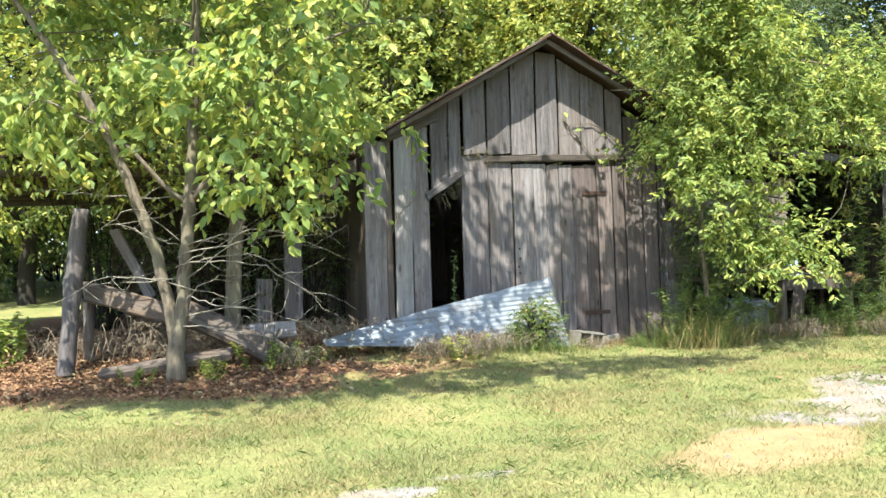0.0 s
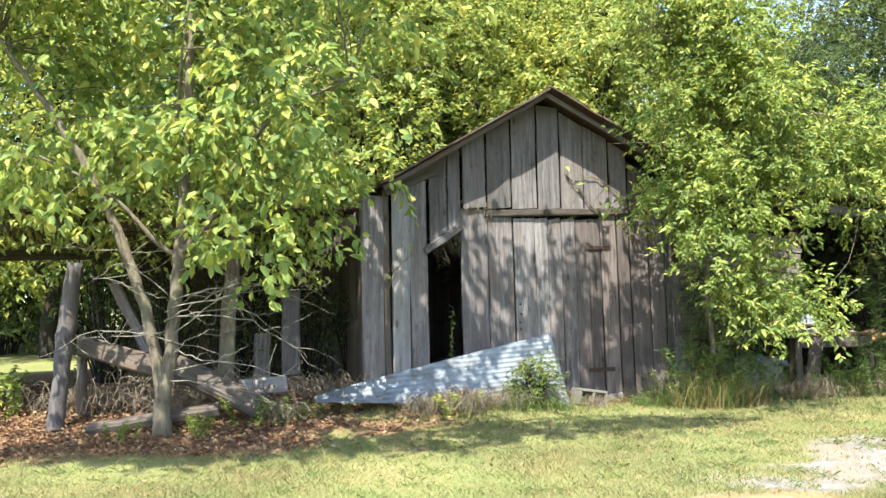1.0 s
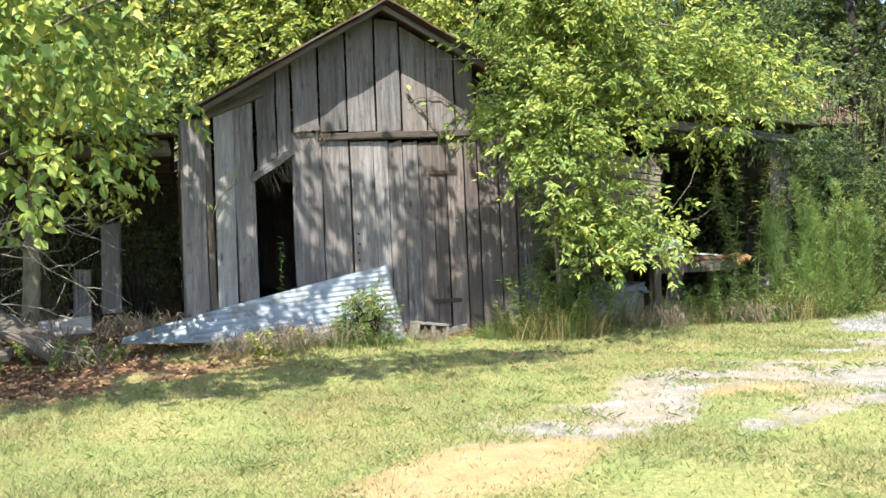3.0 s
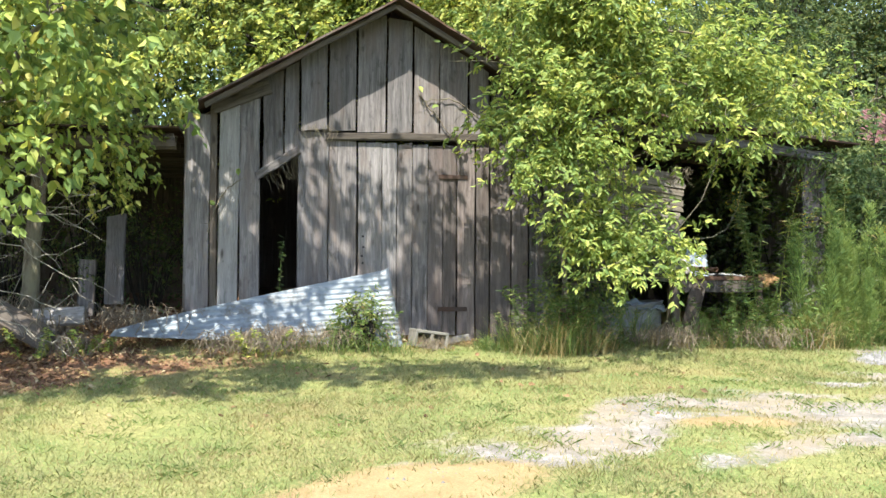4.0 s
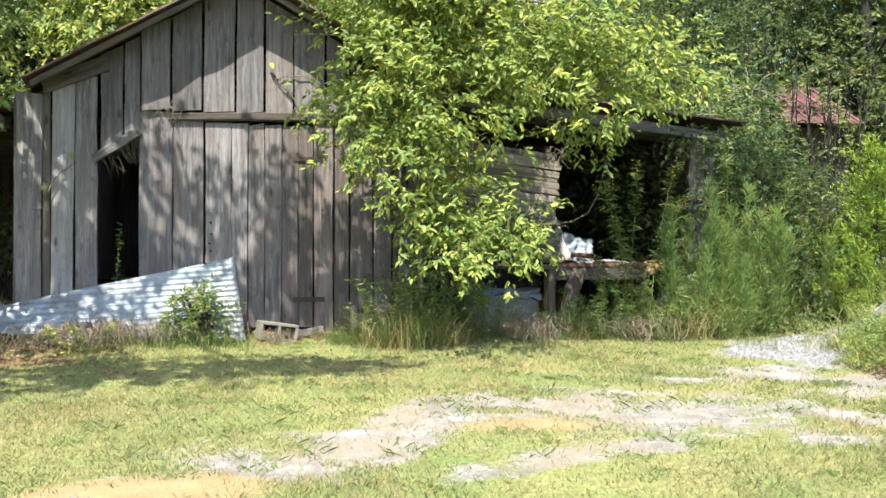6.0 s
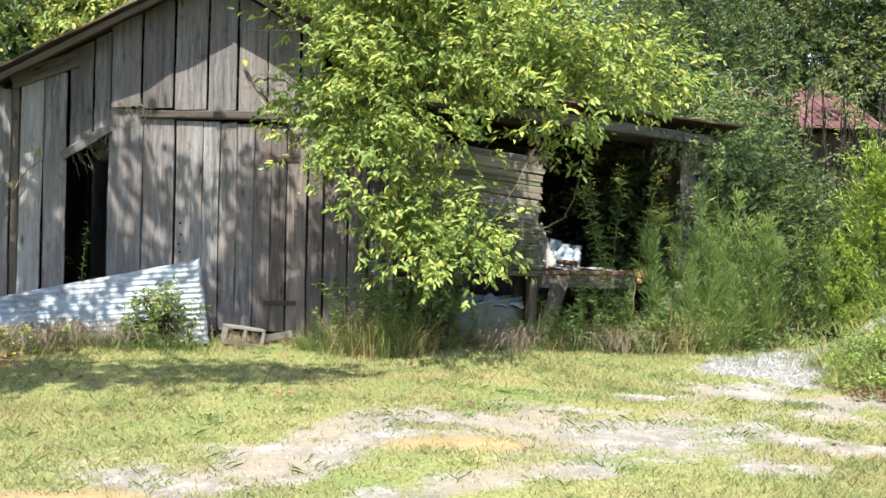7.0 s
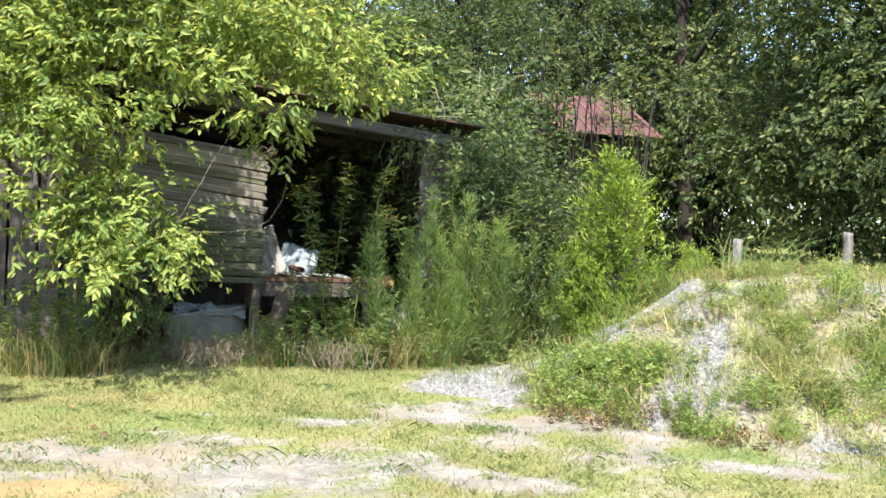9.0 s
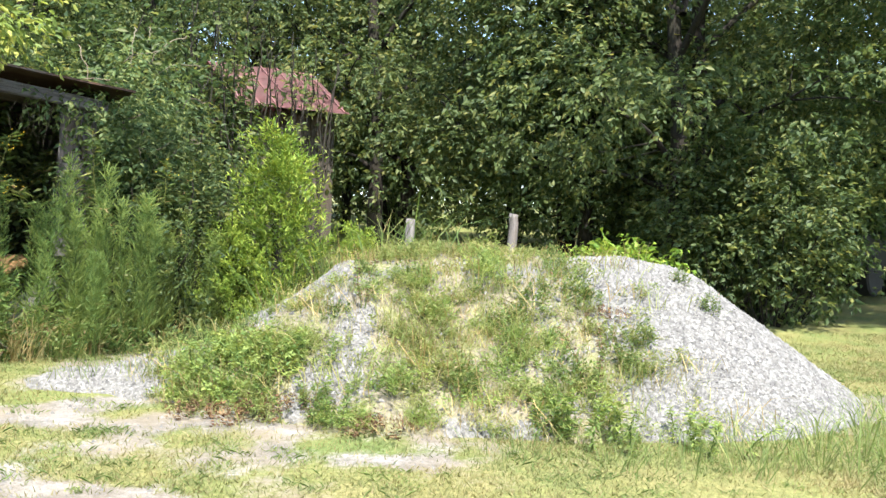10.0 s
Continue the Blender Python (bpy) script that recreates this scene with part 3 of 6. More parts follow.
for z in (2.67, 1.165):
    part("hinge", box_bm(0.34, 0.012, 0.05, 0.004, pose(0.97, -0.022, z)), IRON, door, "rusty iron strap hinge")
# solid black discs stand in for the darkness inside knot holes
for z, du in ((1.98, 0.0), (1.86, 0.01), (1.76, -0.01), (1.68, 0.0)):
    bmh = bmesh.new()
    bmesh.ops.create_cone(bmh, segments=8, radius1=0.014, radius2=0.014, depth=0.01, cap_ends=True, matrix=pose(-0.06 + du, -0.0105, z, 90))
    part("knot_hole", bmh, RUBBER, door)

plank_between("plank", (2.13, -0.05, base_z(2.1) - 0.03), (1.97, -0.05, 2.35), 0.13, 0.025, WOOD, barn, 34)
plank_between("plank", (2.03, -0.08, base_z(2.1) - 0.03), (2.01, -0.08, 1.55), 0.15, 0.03, WOOD_PALE, barn, 35)

# side and back walls of the barn
for k in range(20):
    d = 0.12 + k * 0.25
    for u, face in ((-1.99, (-1, 0, 0)), (1.97, (1, 0, 0))):
        # the left wall's darker wood stands in for the pole shed's shade
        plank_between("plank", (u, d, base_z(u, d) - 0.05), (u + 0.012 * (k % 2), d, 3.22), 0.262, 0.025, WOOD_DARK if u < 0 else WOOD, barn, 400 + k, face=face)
for k in range(16):
    u = -1.87 + k * 0.25
    plank_between("plank", (u, 5.05, base_z(u, 5) - 0.05), (u, 5.05 + 0.012 * (k % 2), roof_z(u)), 0.262, 0.025, WOOD, barn, 430 + k)


def tin_roof(name, a, b, c, d, parent, seed, waves_n=14, thick=0.02):
    """A sagging, wavy tin slope between four corners (front-low, front-high, back-high, back-low)."""
    r = random.Random(seed)
    a, b, c, d = map(Vector, (a, b, c, d))
    nu, nv = 10, 42
    vs, fs = [], []
    n = (b - a).cross(d - a).normalized()
    for s in (0, 1):
        for j in range(nv + 1):
            for i in range(nu + 1):
                f, g = i / nu, j / nv
                p = a.lerp(b, f).lerp(d.lerp(c, f), g)
                ripple = 0.012 * math.sin(g * waves_n * 6.283) + 0.02 * noise.noise((f * 3, g * 7, seed))
                edge = Vector((0, 0.05 * noise.noise((f * 9, seed, 1.0)), 0)) if j == 0 else Vector((0, 0, 0))
                vs.append(p + n * (ripple - s * thick) + edge)
    m = (nu + 1) * (nv + 1)
    for s in (0, 1):
        for j in range(nv):
            for i in range(nu):
                q = s * m + j * (nu + 1) + i
                f = (q, q + 1, q + nu + 2, q + nu + 1)
                fs.append(f if s == 0 else f[::-1])
    rim = [(i, i + 1) for i in range(nu)] + [(nv * (nu + 1) + i + 1, nv * (nu + 1) + i) for i in range(nu)]
    rim += [((j + 1) * (nu + 1), j * (nu + 1)) for j in range(nv)] + [(j * (nu + 1) + nu, (j + 1) * (nu + 1) + nu) for j in range(nv)]
    fs += [(q, p, p + m, q + m) for p, q in rim]
    return part(name, mesh_from(name, vs, fs), ROOF_TIN, parent)


F, K = -0.48, 5.3
tin_roof("roof_slope", (-1.84, F, 3.365), (0.25, F, 4.56), (0.25, K, 4.56), (-2.12, K, 3.20), barn, 1)
tin_roof("roof_slope", (2.05, F, 3.58), (0.25, F, 4.57), (0.25, K, 4.57), (2.05, K, 3.58), barn, 2)
for s, e in (((-1.78, 3.32), (0.25, 4.50)), ((2.05, 3.51), (0.25, 4.50))):
    plank_between("barge_board", (s[0], F + 0.12, s[1]), (e[0], F + 0.12, e[1]), 0.06, 0.03, WOOD_DARK, barn, 60)
for d in (0.1, 1.3, 2.6, 3.9, 5.0):
    for s in ((-2.05, 3.13), (2.03, 3.44)):
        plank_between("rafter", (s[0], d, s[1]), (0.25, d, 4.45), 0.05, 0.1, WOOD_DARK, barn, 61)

# ---- lean-to on the right ----
shed = thing("lean_to_shed", "open fronted board lean-to with a low rusty roof, full of junk", "shed", BARN_M)
tin_roof("roof_slope", (2.0, -0.36, 3.56), (5.95, -0.36, 3.18), (5.95, 4.2, 3.10), (2.0, 4.2, 3.5), shed, 5, 16)
plank_between("fascia_beam", (2.1, -0.14, 3.40), (5.75, -0.14, 3.02), 0.12, 0.05, WOOD, shed, 70)
for d in (0.6, 1.6, 2.8, 4.0):
    plank_between("rafter", (2.1, d, 3.42), (5.8, d, 3.05), 0.1, 0.05, WOOD_DARK, shed, 71)
post = plank_between("corner_post", (5.55, -0.02, base_z(5.55) - 0.05), (5.60, -0.02, 3.02), 0.17, 0.15, WOOD, shed, 72)
plank_between("plank", (5.42, -0.10, 1.6), (5.43, -0.10, 3.0), 0.2, 0.025, WOOD, shed, 73)
# right and back walls: lighter wood colour stands in for bounced light inside
for k in range(16):
    d = 0.2 + 0.25 * k
    plank_between("plank", (5.62, d, base_z(5.6, d)), (5.62 + 0.012 * (k % 2), d, 3.15), 0.26, 0.025, WOOD, shed, 80 + k, face=(1, 0, 0))
for k in range(15):
    u = 2.1 + 0.25 * k
    plank_between("plank", (u, 4.1, base_z(u, 4)), (u, 4.1 + 0.012 * (k % 2), 3.3), 0.225 if k % 5 == 2 else 0.262, 0.025, WOOD, shed, 100 + k)
SIDING = [(2.92, 2.70, 0.15), (2.80, 2.58, 0.15), (2.66, 2.45, 0.16), (2.52, 2.31, 0.15), (2.38, 2.17, 0.16), (2.20, 2.04, 0.15), (1.98, 1.95, 0.15), (1.84, 1.83, 0.15), (1.70, 1.69, 0.15), (1.57, 1.55, 0.13)]
for k, (za, zb, w) in enumerate(SIDING):
    r = random.Random(k + 5)
    for h in (-0.25, 0.25):
        d, j, end = -0.12 - 0.006 * (k % 2) - r.uniform(0, 0.006), r.uniform(-0.006, 0.006), 3.74 + r.uniform(-0.05, 0.04)
        # lower four rows: moss, with their shade put into the darker colour
        plank_between("plank", (2.02, d, za + h * w + j), (end, d, zb + h * w - j), w / 2 - r.uniform(0.004, 0.012), 0.02, (WOOD_SILVER, WOOD, WOOD_SILVER, WOOD_MOSSY_SHADE)[r.randrange(4)] if k < 6 else WOOD_MOSSY_SHADE, shed, 130 + 2 * k + int(h > 0))
plank_between("stud", (3.68, -0.06, base_z(3.7)), (3.68, -0.06, 2.72), 0.09, 0.08, WOOD_DARK, shed, 140)
plank_between("stud", (2.12, -0.06, base_z(2.1)), (2.12, -0.06, 3.3), 0.14, 0.06, WOOD, shed, 141)

# ---- open shed on the left ----
lshed = thing("pole_shed", "collapsing open pole shed with dark timber posts and sagging roof", "shed", BARN_M)
tin_roof("roof_slope", (-7.6, -0.2, 3.02), (-2.05, -0.2, 3.12), (-2.05, 4.4, 3.2), (-7.6, 4.4, 3.1), lshed, 9, 18)
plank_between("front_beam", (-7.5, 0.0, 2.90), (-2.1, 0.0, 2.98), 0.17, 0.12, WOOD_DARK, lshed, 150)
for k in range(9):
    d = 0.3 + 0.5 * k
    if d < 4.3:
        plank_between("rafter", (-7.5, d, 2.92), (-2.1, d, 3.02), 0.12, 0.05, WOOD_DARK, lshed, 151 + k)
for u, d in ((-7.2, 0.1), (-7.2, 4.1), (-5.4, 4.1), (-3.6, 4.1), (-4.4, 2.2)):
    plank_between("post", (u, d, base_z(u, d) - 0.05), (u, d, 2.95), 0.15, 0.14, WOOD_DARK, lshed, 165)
# back wall: dark wood colour also stands in for the shade inside
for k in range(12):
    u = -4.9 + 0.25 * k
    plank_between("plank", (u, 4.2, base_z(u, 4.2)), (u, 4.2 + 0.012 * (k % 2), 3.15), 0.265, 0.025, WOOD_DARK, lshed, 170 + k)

# ---- trees ----


def inside(blobs, n, rng, shell=0.45):
    """Random points in a set of ellipsoids (cx, cy, cz, rx, ry, rz), denser towards their skins, and their outward ways."""
    b = np.array(blobs, float)
    vol = (b[:, 3] * b[:, 4] * b[:, 5]) ** 0.75
    k = rng.choice(len(b), size=n, p=vol / vol.sum())
    d = rng.normal(size=(n, 3))
    d /= np.linalg.norm(d, axis=1, keepdims=True)
    r = rng.random(n) ** shell
    return b[k, :3] + d * b[k, 3:] * r[:, None], d


def sprays(anchor, way, per, length, leaf_l, leaf_w, material, rng, droop=0.3, name="crown", fine=False, up=0.6):
    """Leaves in two rows along short twigs that start at the anchors."""
    n = len(anchor)
    d = way + rng.normal(size=(n, 3)) * 0.55
    d[:, 2] -= droop
    d /= np.linalg.norm(d, axis=1, keepdims=True)
    side = np.cross(d, np.array([0, 0, 1.0]) + rng.normal(size=(n, 3)) * 0.3)
    side /= np.maximum(np.linalg.norm(side, axis=1, keepdims=True), 1e-6)
    f = rng.random((n, per))
    s = np.where(np.arange(per)[None, :] % 2 == 0, 1.0, -1.0) * np.ones((n, per))
    ln = (length * (0.6 + 0.8 * rng.random(n)))[:, None]
    c = anchor[:, None] + d[:, None] * (f * ln)[..., None] + rng.normal(size=(n, per, 3)) * leaf_l * 0.25
    a = d[:, None] * 0.7 + side[:, None] * s[..., None] + rng.normal(size=(n, per, 3)) * 0.35
    a[..., 2] -= droop * 1.2
    m = n * per
    size = 0.65 + 0.6 * rng.random(m)
    return leaf_mesh(name, c.reshape(m, 3), a.reshape(m, 3), leaf_l * size, leaf_w * size * (0.85 + 0.3 * rng.random(m)), material, rng, up=up, fine=fine)


def twigs_to(anchors, skeleton, r0, rng, sag=0.06):
    """Thin crooked branches from the nearest limb to each anchor."""
    pts = np.array([tuple(p) for path in skeleton for p, _ in path])
    out = []
    for a in anchors:
        low = pts[:, 2] < a[2] + 0.3
        cost = np.linalg.norm(pts - a, axis=1) + np.where(low, 0, 2.0)
        s = Vector(pts[int(np.argmin(cost))])
        e = Vector(a)
        mid = s.lerp(e, 0.5) + Vector(rng.normal(size=3) * 0.12 * (e - s).length) + Vector((0, 0, sag))
        r = random.Random(int(abs(a[0]) * 1000))
        out.append(smooth_path([s, mid, e], [r0, r0 * 0.6, r0 * 0.25], 4, 0.012, r))
    return out


def tree(name, label, m, limbs, blobs, n_spray, per, spray_len, leaf_l, leaf_w, leaf, bark, seed, n_twigs=60, twig_r=0.012, droop=0.3, shell=0.45, group="", fine=False, clumps=0, clump_r=0.2, up=0.6):
    """limbs: soft paths of (points, radii) in the tree's own space; blobs: where its leaves are."""
    rng, r = np.random.default_rng(seed), random.Random(seed)
    root = thing(name, label, "tree" if "bush" not in name else "bush", m, group)
    paths = [smooth_path(p, q, 6, 0.5 * min(q), r) for p, q in limbs]
    anchor, way = inside(blobs, n_spray, rng, shell)
    anchor += rng.normal(size=anchor.shape) * 0.12
    if clumps:  # leaves gather at the ends of the boughs
        k = rng.integers(0, clumps, n_spray)
        off = rng.normal(size=(n_spray, 3)) * clump_r * np.array([1.0, 1.0, 0.45]) * (0.6 + 0.8 * rng.random(clumps))[k][:, None]
        anchor, way = anchor[k] + off, way[k] * 0.6 + off / clump_r * 0.5
    tw = twigs_to(anchor[rng.choice(n_spray, min(n_twigs, n_spray), replace=False)], paths, twig_r, rng)
    v, f = tubes(paths, 8)
    part("trunk", mesh_from("trunk", v, f, True, bark), None, root)
    v, f = tubes(tw, 5)
    tagged(part("twig_growth", mesh_from("twig_growth", v, f, True, bark), None, root), kind="stuff")
    part("crown", sprays(anchor, way, per, spray_len, leaf_l, leaf_w, leaf, rng, droop, fine=fine, up=up), None, root)
    return root


# tree with two stems in front of the pole shed
tx, ty, tz = -2.70, 9.55, float(ground_z(-2.7, 9.55))


def rel(*pts):
    return [(x - tx, y - ty, z - tz) for x, y, z in pts]


LEFT_BLOBS = [(-2.6, 10.1, 4.5, 1.7, 0.9, 1.1), (-1.4, 8.6, 3.9, 0.9, 0.8, 0.7), (-3.9, 9.8, 4.2, 1.2, 0.9, 1.0), (-1.9, 8.4, 3.2, 0.8, 0.5, 0.55), (-3.4, 8.5, 3.3, 0.9, 0.5, 0.6),
              (-0.9, 8.9, 3.5, 0.55, 0.5, 0.5), (-2.6, 9.2, 6.0, 2.2, 1.5, 1.2), (-1.5, 8.3, 2.6, 0.5, 0.3, 0.25), (-4.6, 9.2, 5.6, 1.4, 1.2, 1.0), (-0.8, 9.0, 5.0, 0.9, 0.9, 0.7), (-1.3, 9.0, 2.85, 0.6, 0.4, 0.35), (-2.0, 9.2, 2.75, 0.6, 0.4, 0.3)]
tree("broadleaf_tree", "young two-stemmed tree with yellow-green leaves beside the pole shed", Matrix.Translation((tx, ty, tz)),
     [(rel((-2.72, 9.55, tz - 0.1), (-2.72, 9.5, 0.95), (-2.65, 9.5, 1.43), (-2.61, 9.5, 1.94), (-2.54, 9.5, 2.57), (-2.50, 9.5, 3.29), (-2.45, 9.45, 4.5), (-2.4, 9.4, 6.5)), [0.115, 0.09, 0.072, 0.068, 0.064, 0.056, 0.045, 0.025]),
      (rel((-2.72, 9.5, 1.0), (-2.82, 9.48, 1.66), (-2.98, 9.42, 2.24), (-3.19, 9.35, 2.82), (-3.34, 9.3, 3.2), (-3.72, 9.2, 3.85), (-4.3, 9.1, 4.7)), [0.068, 0.062, 0.058, 0.053, 0.046, 0.038, 0.02]),
      (rel((-2.56, 9.5, 2.48), (-2.18, 9.4, 2.85), (-1.88, 9.25, 3.36), (-1.45, 9.1, 3.8), (-0.7, 9.0, 4.1)), [0.045, 0.038, 0.03, 0.024, 0.01]),
      (rel((-2.56, 9.5, 2.45), (-2.75, 9.4, 2.6), (-3.2, 9.2, 3.1), (-3.9, 8.9, 3.5)), [0.03, 0.026, 0.02, 0.01]),
      # the next three limbs are unseen, added to carry the shading boughs
      (rel((-2.42, 9.4, 5.4), (-1.4, 8.8, 6.5), (-0.2, 8.2, 6.9), (1.6, 8.3, 7.0)), [0.05, 0.04, 0.025, 0.01]),
      (rel((-2.41, 9.4, 5.9), (-1.8, 7.6, 6.7), (-1.2, 5.6, 7.0), (0.6, 5.6, 7.0), (2.0, 6.1, 7.0)), [0.05, 0.045, 0.035, 0.025, 0.01]),
      (rel((-1.8, 7.6, 6.7), (-2.3, 6.0, 6.9), (-3.2, 4.6, 7.0)), [0.035, 0.025, 0.01]),
      (rel((-2.5, 9.45, 3.3), (-2.4, 9.0, 3.8), (-2.2, 8.5, 4.3)), [0.03, 0.024, 0.012])],
     [(x - tx, y - ty, z - tz, a, b, c) for x, y, z, a, b, c in LEFT_BLOBS], 1480, 9, 0.32, 0.122, 0.068, LEAF_YELLOW, BARK, 11, 170, 0.010, 0.55, fine=True, clumps=250, clump_r=0.26)

# unseen high boughs, added to this tree to shade the barn door and lawn
rng_h = np.random.default_rng(19)
HIGH = [(-0.6, 7.9, 7.0, 1.1, 0.8, 0.3), (1.4, 8.35, 7.0, 1.0, 0.6, 0.3), (-2.6, 4.6, 7.0, 1.5, 0.4, 0.3), (-0.8, 5.0, 7.0, 1.0, 0.4, 0.3), (0.6, 5.6, 7.0, 1.1, 0.35, 0.3), (1.8, 6.1, 7.0, 1.0, 0.3, 0.3), (-3.6, 5.0, 7.0, 1.3, 0.5, 0.3)]
ah, wh = inside([(x - tx, y - ty, z - tz, a, b, c) for x, y, z, a, b, c in HIGH], 1020, rng_h, 0.6)
part("high_bough", sprays(ah, wh, 9, 0.35, 0.13, 0.08, LEAF_YELLOW, rng_h, 0.4), None, bpy.data.objects["broadleaf_tree"])

# dead, leafless twigs low on that tree
rng_t = random.Random(3)
dead = []
for k in range(19):
    s = Vector((-2.6 + rng_t.uniform(-0.1, 0.1), 9.45, rng_t.uniform(1.2, 2.7)))
    e = s + Vector((rng_t.uniform(0.4, 1.9), rng_t.uniform(-0.6, 0.4), rng_t.uniform(-0.8, 0.45)))
    if k % 4 == 0:
        e = s + Vector((-rng_t.uniform(0.6, 1.7), rng_t.uniform(-0.4, 0.2), rng_t.uniform(-0.1, 0.3)))
    mid = s.lerp(e, 0.5) + Vector((0, rng_t.uniform(-0.15, 0.15), rng_t.uniform(-0.05, 0.3)))
    p = smooth_path([s, mid, e], [0.007, 0.005, 0.0015], 6, 0.022, rng_t)
    dead.append(p)
    for j in (4, 7, 9):
        q = p[min(j, len(p) - 1)][0]
        dead.append(smooth_path([q, q + Vector((rng_t.uniform(0.05, 0.25), rng_t.uniform(-0.1, 0.1), rng_t.uniform(-0.16, 0.16))), q + Vector((rng_t.uniform(0.2, 0.45), rng_t.uniform(-0.1, 0.1), rng_t.uniform(-0.3, 0.3)))], [0.004, 0.003, 0.0015], 4, 0.01, rng_t))
v, f = tubes(dead, 5)
twig_ob = part("dead_twig_growth", mesh_from("dead_twig_growth", [p - Vector((tx, ty, tz)) for p in v], f, True, TWIG), None, bpy.data.objects["broadleaf_tree"], "bare pale twigs")
twig_ob["kind"] = "stuff"

# slender tree at the barn's corner
sx, sy, sz = 3.17, 11.45, float(ground_z(3.17, 11.45))
RIGHT_BLOBS = [(3.4, 10.95, 4.35, 0.9, 0.7, 0.65), (3.0, 10.8, 3.45, 0.5, 0.45, 0.45), (3.95, 10.8, 3.5, 0.85, 0.55, 0.4), (4.75, 10.9, 3.68, 0.65, 0.6, 0.32), (4.95, 10.9, 3.15, 0.3, 0.3, 0.2), (5.5, 11.1, 3.35, 0.45, 0.3, 0.2),
               (2.15, 10.7, 3.74, 0.45, 0.2, 0.08), (3.15, 10.75, 2.85, 0.65, 0.4, 0.4), (2.75, 10.75, 3.0, 0.35, 0.3, 0.4), (3.25, 10.8, 2.3, 0.42, 0.35, 0.3), (3.5, 10.8, 2.02, 0.36, 0.3, 0.24), (3.9, 10.75, 1.86, 0.34, 0.3, 0.14),
               (3.75, 10.8, 2.7, 0.4, 0.35, 0.3), (3.15, 11.2, 5.3, 0.95, 0.9, 0.7)]
tree("elm_tree", "slender tree with fresh green leafy boughs in front of the barn", Matrix.Translation((sx, sy, sz)),
     [([(0, 0, -0.1), (0.02, 0, 0.7), (-0.02, -0.02, 1.4), (0.05, -0.05, 2.2), (0.2, -0.2, 3.2), (0.3, -0.25, 4.4), (0.3, -0.2, 5.0)], [0.035, 0.03, 0.028, 0.026, 0.024, 0.018, 0.008]),
      ([(0.05, -0.05, 2.2), (-0.2, -0.4, 2.7), (-0.6, -0.7, 2.95), (-1.2, -0.75, 2.98)], [0.018, 0.013, 0.008, 0.003]),
      ([(0.2, -0.2, 3.0), (0.8, -0.5, 3.3), (1.6, -0.5, 3.2), (2.3, -0.4, 2.75)], [0.02, 0.014, 0.008, 0.003]),
      ([(0.15, -0.15, 2.6), (0.6, -0.6, 2.85), (1.2, -0.6, 2.75), (1.75, -0.55, 2.45)], [0.016, 0.012, 0.008, 0.003]),
      ([(0.25, -0.2, 3.7), (-0.2, -0.5, 4.1), (-0.6, -0.5, 4.4)], [0.014, 0.01, 0.003]),
      ([(0.0, -0.03, 1.5), (0.4, -0.5, 1.45), (1.0, -0.7, 1.15)], [0.014, 0.01, 0.003])],
     [(x - sx, y - sy, z - sz, a, b, c) for x, y, z, a, b, c in RIGHT_BLOBS], 3300, 12, 0.26, 0.075, 0.030, LEAF_FRESH, BARK, 12, 200, 0.006, 0.35, 0.6, fine=True, clumps=270, clump_r=0.17, up=0.6)


# unseen bough and its limb, added to shade the lean-to's corner
rng_e = np.random.default_rng(23)
ae, we = inside([(x - sx, y - sy, z - sz, a, b, c) for x, y, z, a, b, c in ((6.3, 10.5, 6.6, 0.8, 0.5, 0.3), (6.9, 10.7, 6.5, 0.6, 0.5, 0.3), (5.4, 10.6, 6.4, 0.7, 0.5, 0.3))], 330, rng_e, 0.6)
elm = bpy.data.objects["elm_tree"]
part("high_bough", sprays(ae, we, 12, 0.26, 0.085, 0.04, LEAF_FRESH, rng_e, 0.3), None, elm)
v, f = tubes([smooth_path([(0.3, -0.25, 4.2), (1.4, -0.6, 5.3), (2.8, -0.85, 5.7), (3.8, -0.8, 5.7)], [0.018, 0.014, 0.01, 0.004], 6, 0.01, random.Random(8))], 6)
part("limb", mesh_from("limb", v, f, True, BARK), None, elm)


# background trees: three built, the rest copies of them
def wood_tree(seed, leaf, height, spread, low, label, leaf_l=0.15, n=1400):
    r = random.Random(seed)
    limbs = [([(0, 0, -0.2), (r.uniform(-.1, .1), 0, height * 0.3), (r.uniform(-.3, .3), r.uniform(-.3, .3), height * 0.6), (r.uniform(-.4, .4), 0, height * 0.92)], [0.17, 0.13, 0.09, 0.03])]
    blobs = []
    for k in range(9):
        a, z = k * 2.4 + r.uniform(-.4, .4), height * (low + (0.95 - low) * (k + 0.5) / 9)
        rad = spread * (0.9 - 0.45 * abs(z / height - 0.5)) * r.uniform(0.5, 0.85)
        e = (math.cos(a) * rad, math.sin(a) * rad, z)
        limbs.append(([(0, 0, z * 0.75), (e[0] * 0.5, e[1] * 0.5, z * 0.93), e], [0.06, 0.04, 0.012]))
        blobs.append((e[0], e[1], z, spread * r.uniform(0.4, 0.6), spread * r.uniform(0.4, 0.6), height * r.uniform(0.09, 0.14)))
    blobs.append((0, 0, height * 0.9, spread * 0.5, spread * 0.5, height * 0.13))
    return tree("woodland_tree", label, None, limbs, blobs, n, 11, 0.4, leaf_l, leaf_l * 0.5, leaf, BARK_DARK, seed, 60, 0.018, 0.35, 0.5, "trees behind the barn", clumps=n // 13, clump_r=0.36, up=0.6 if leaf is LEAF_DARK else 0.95)


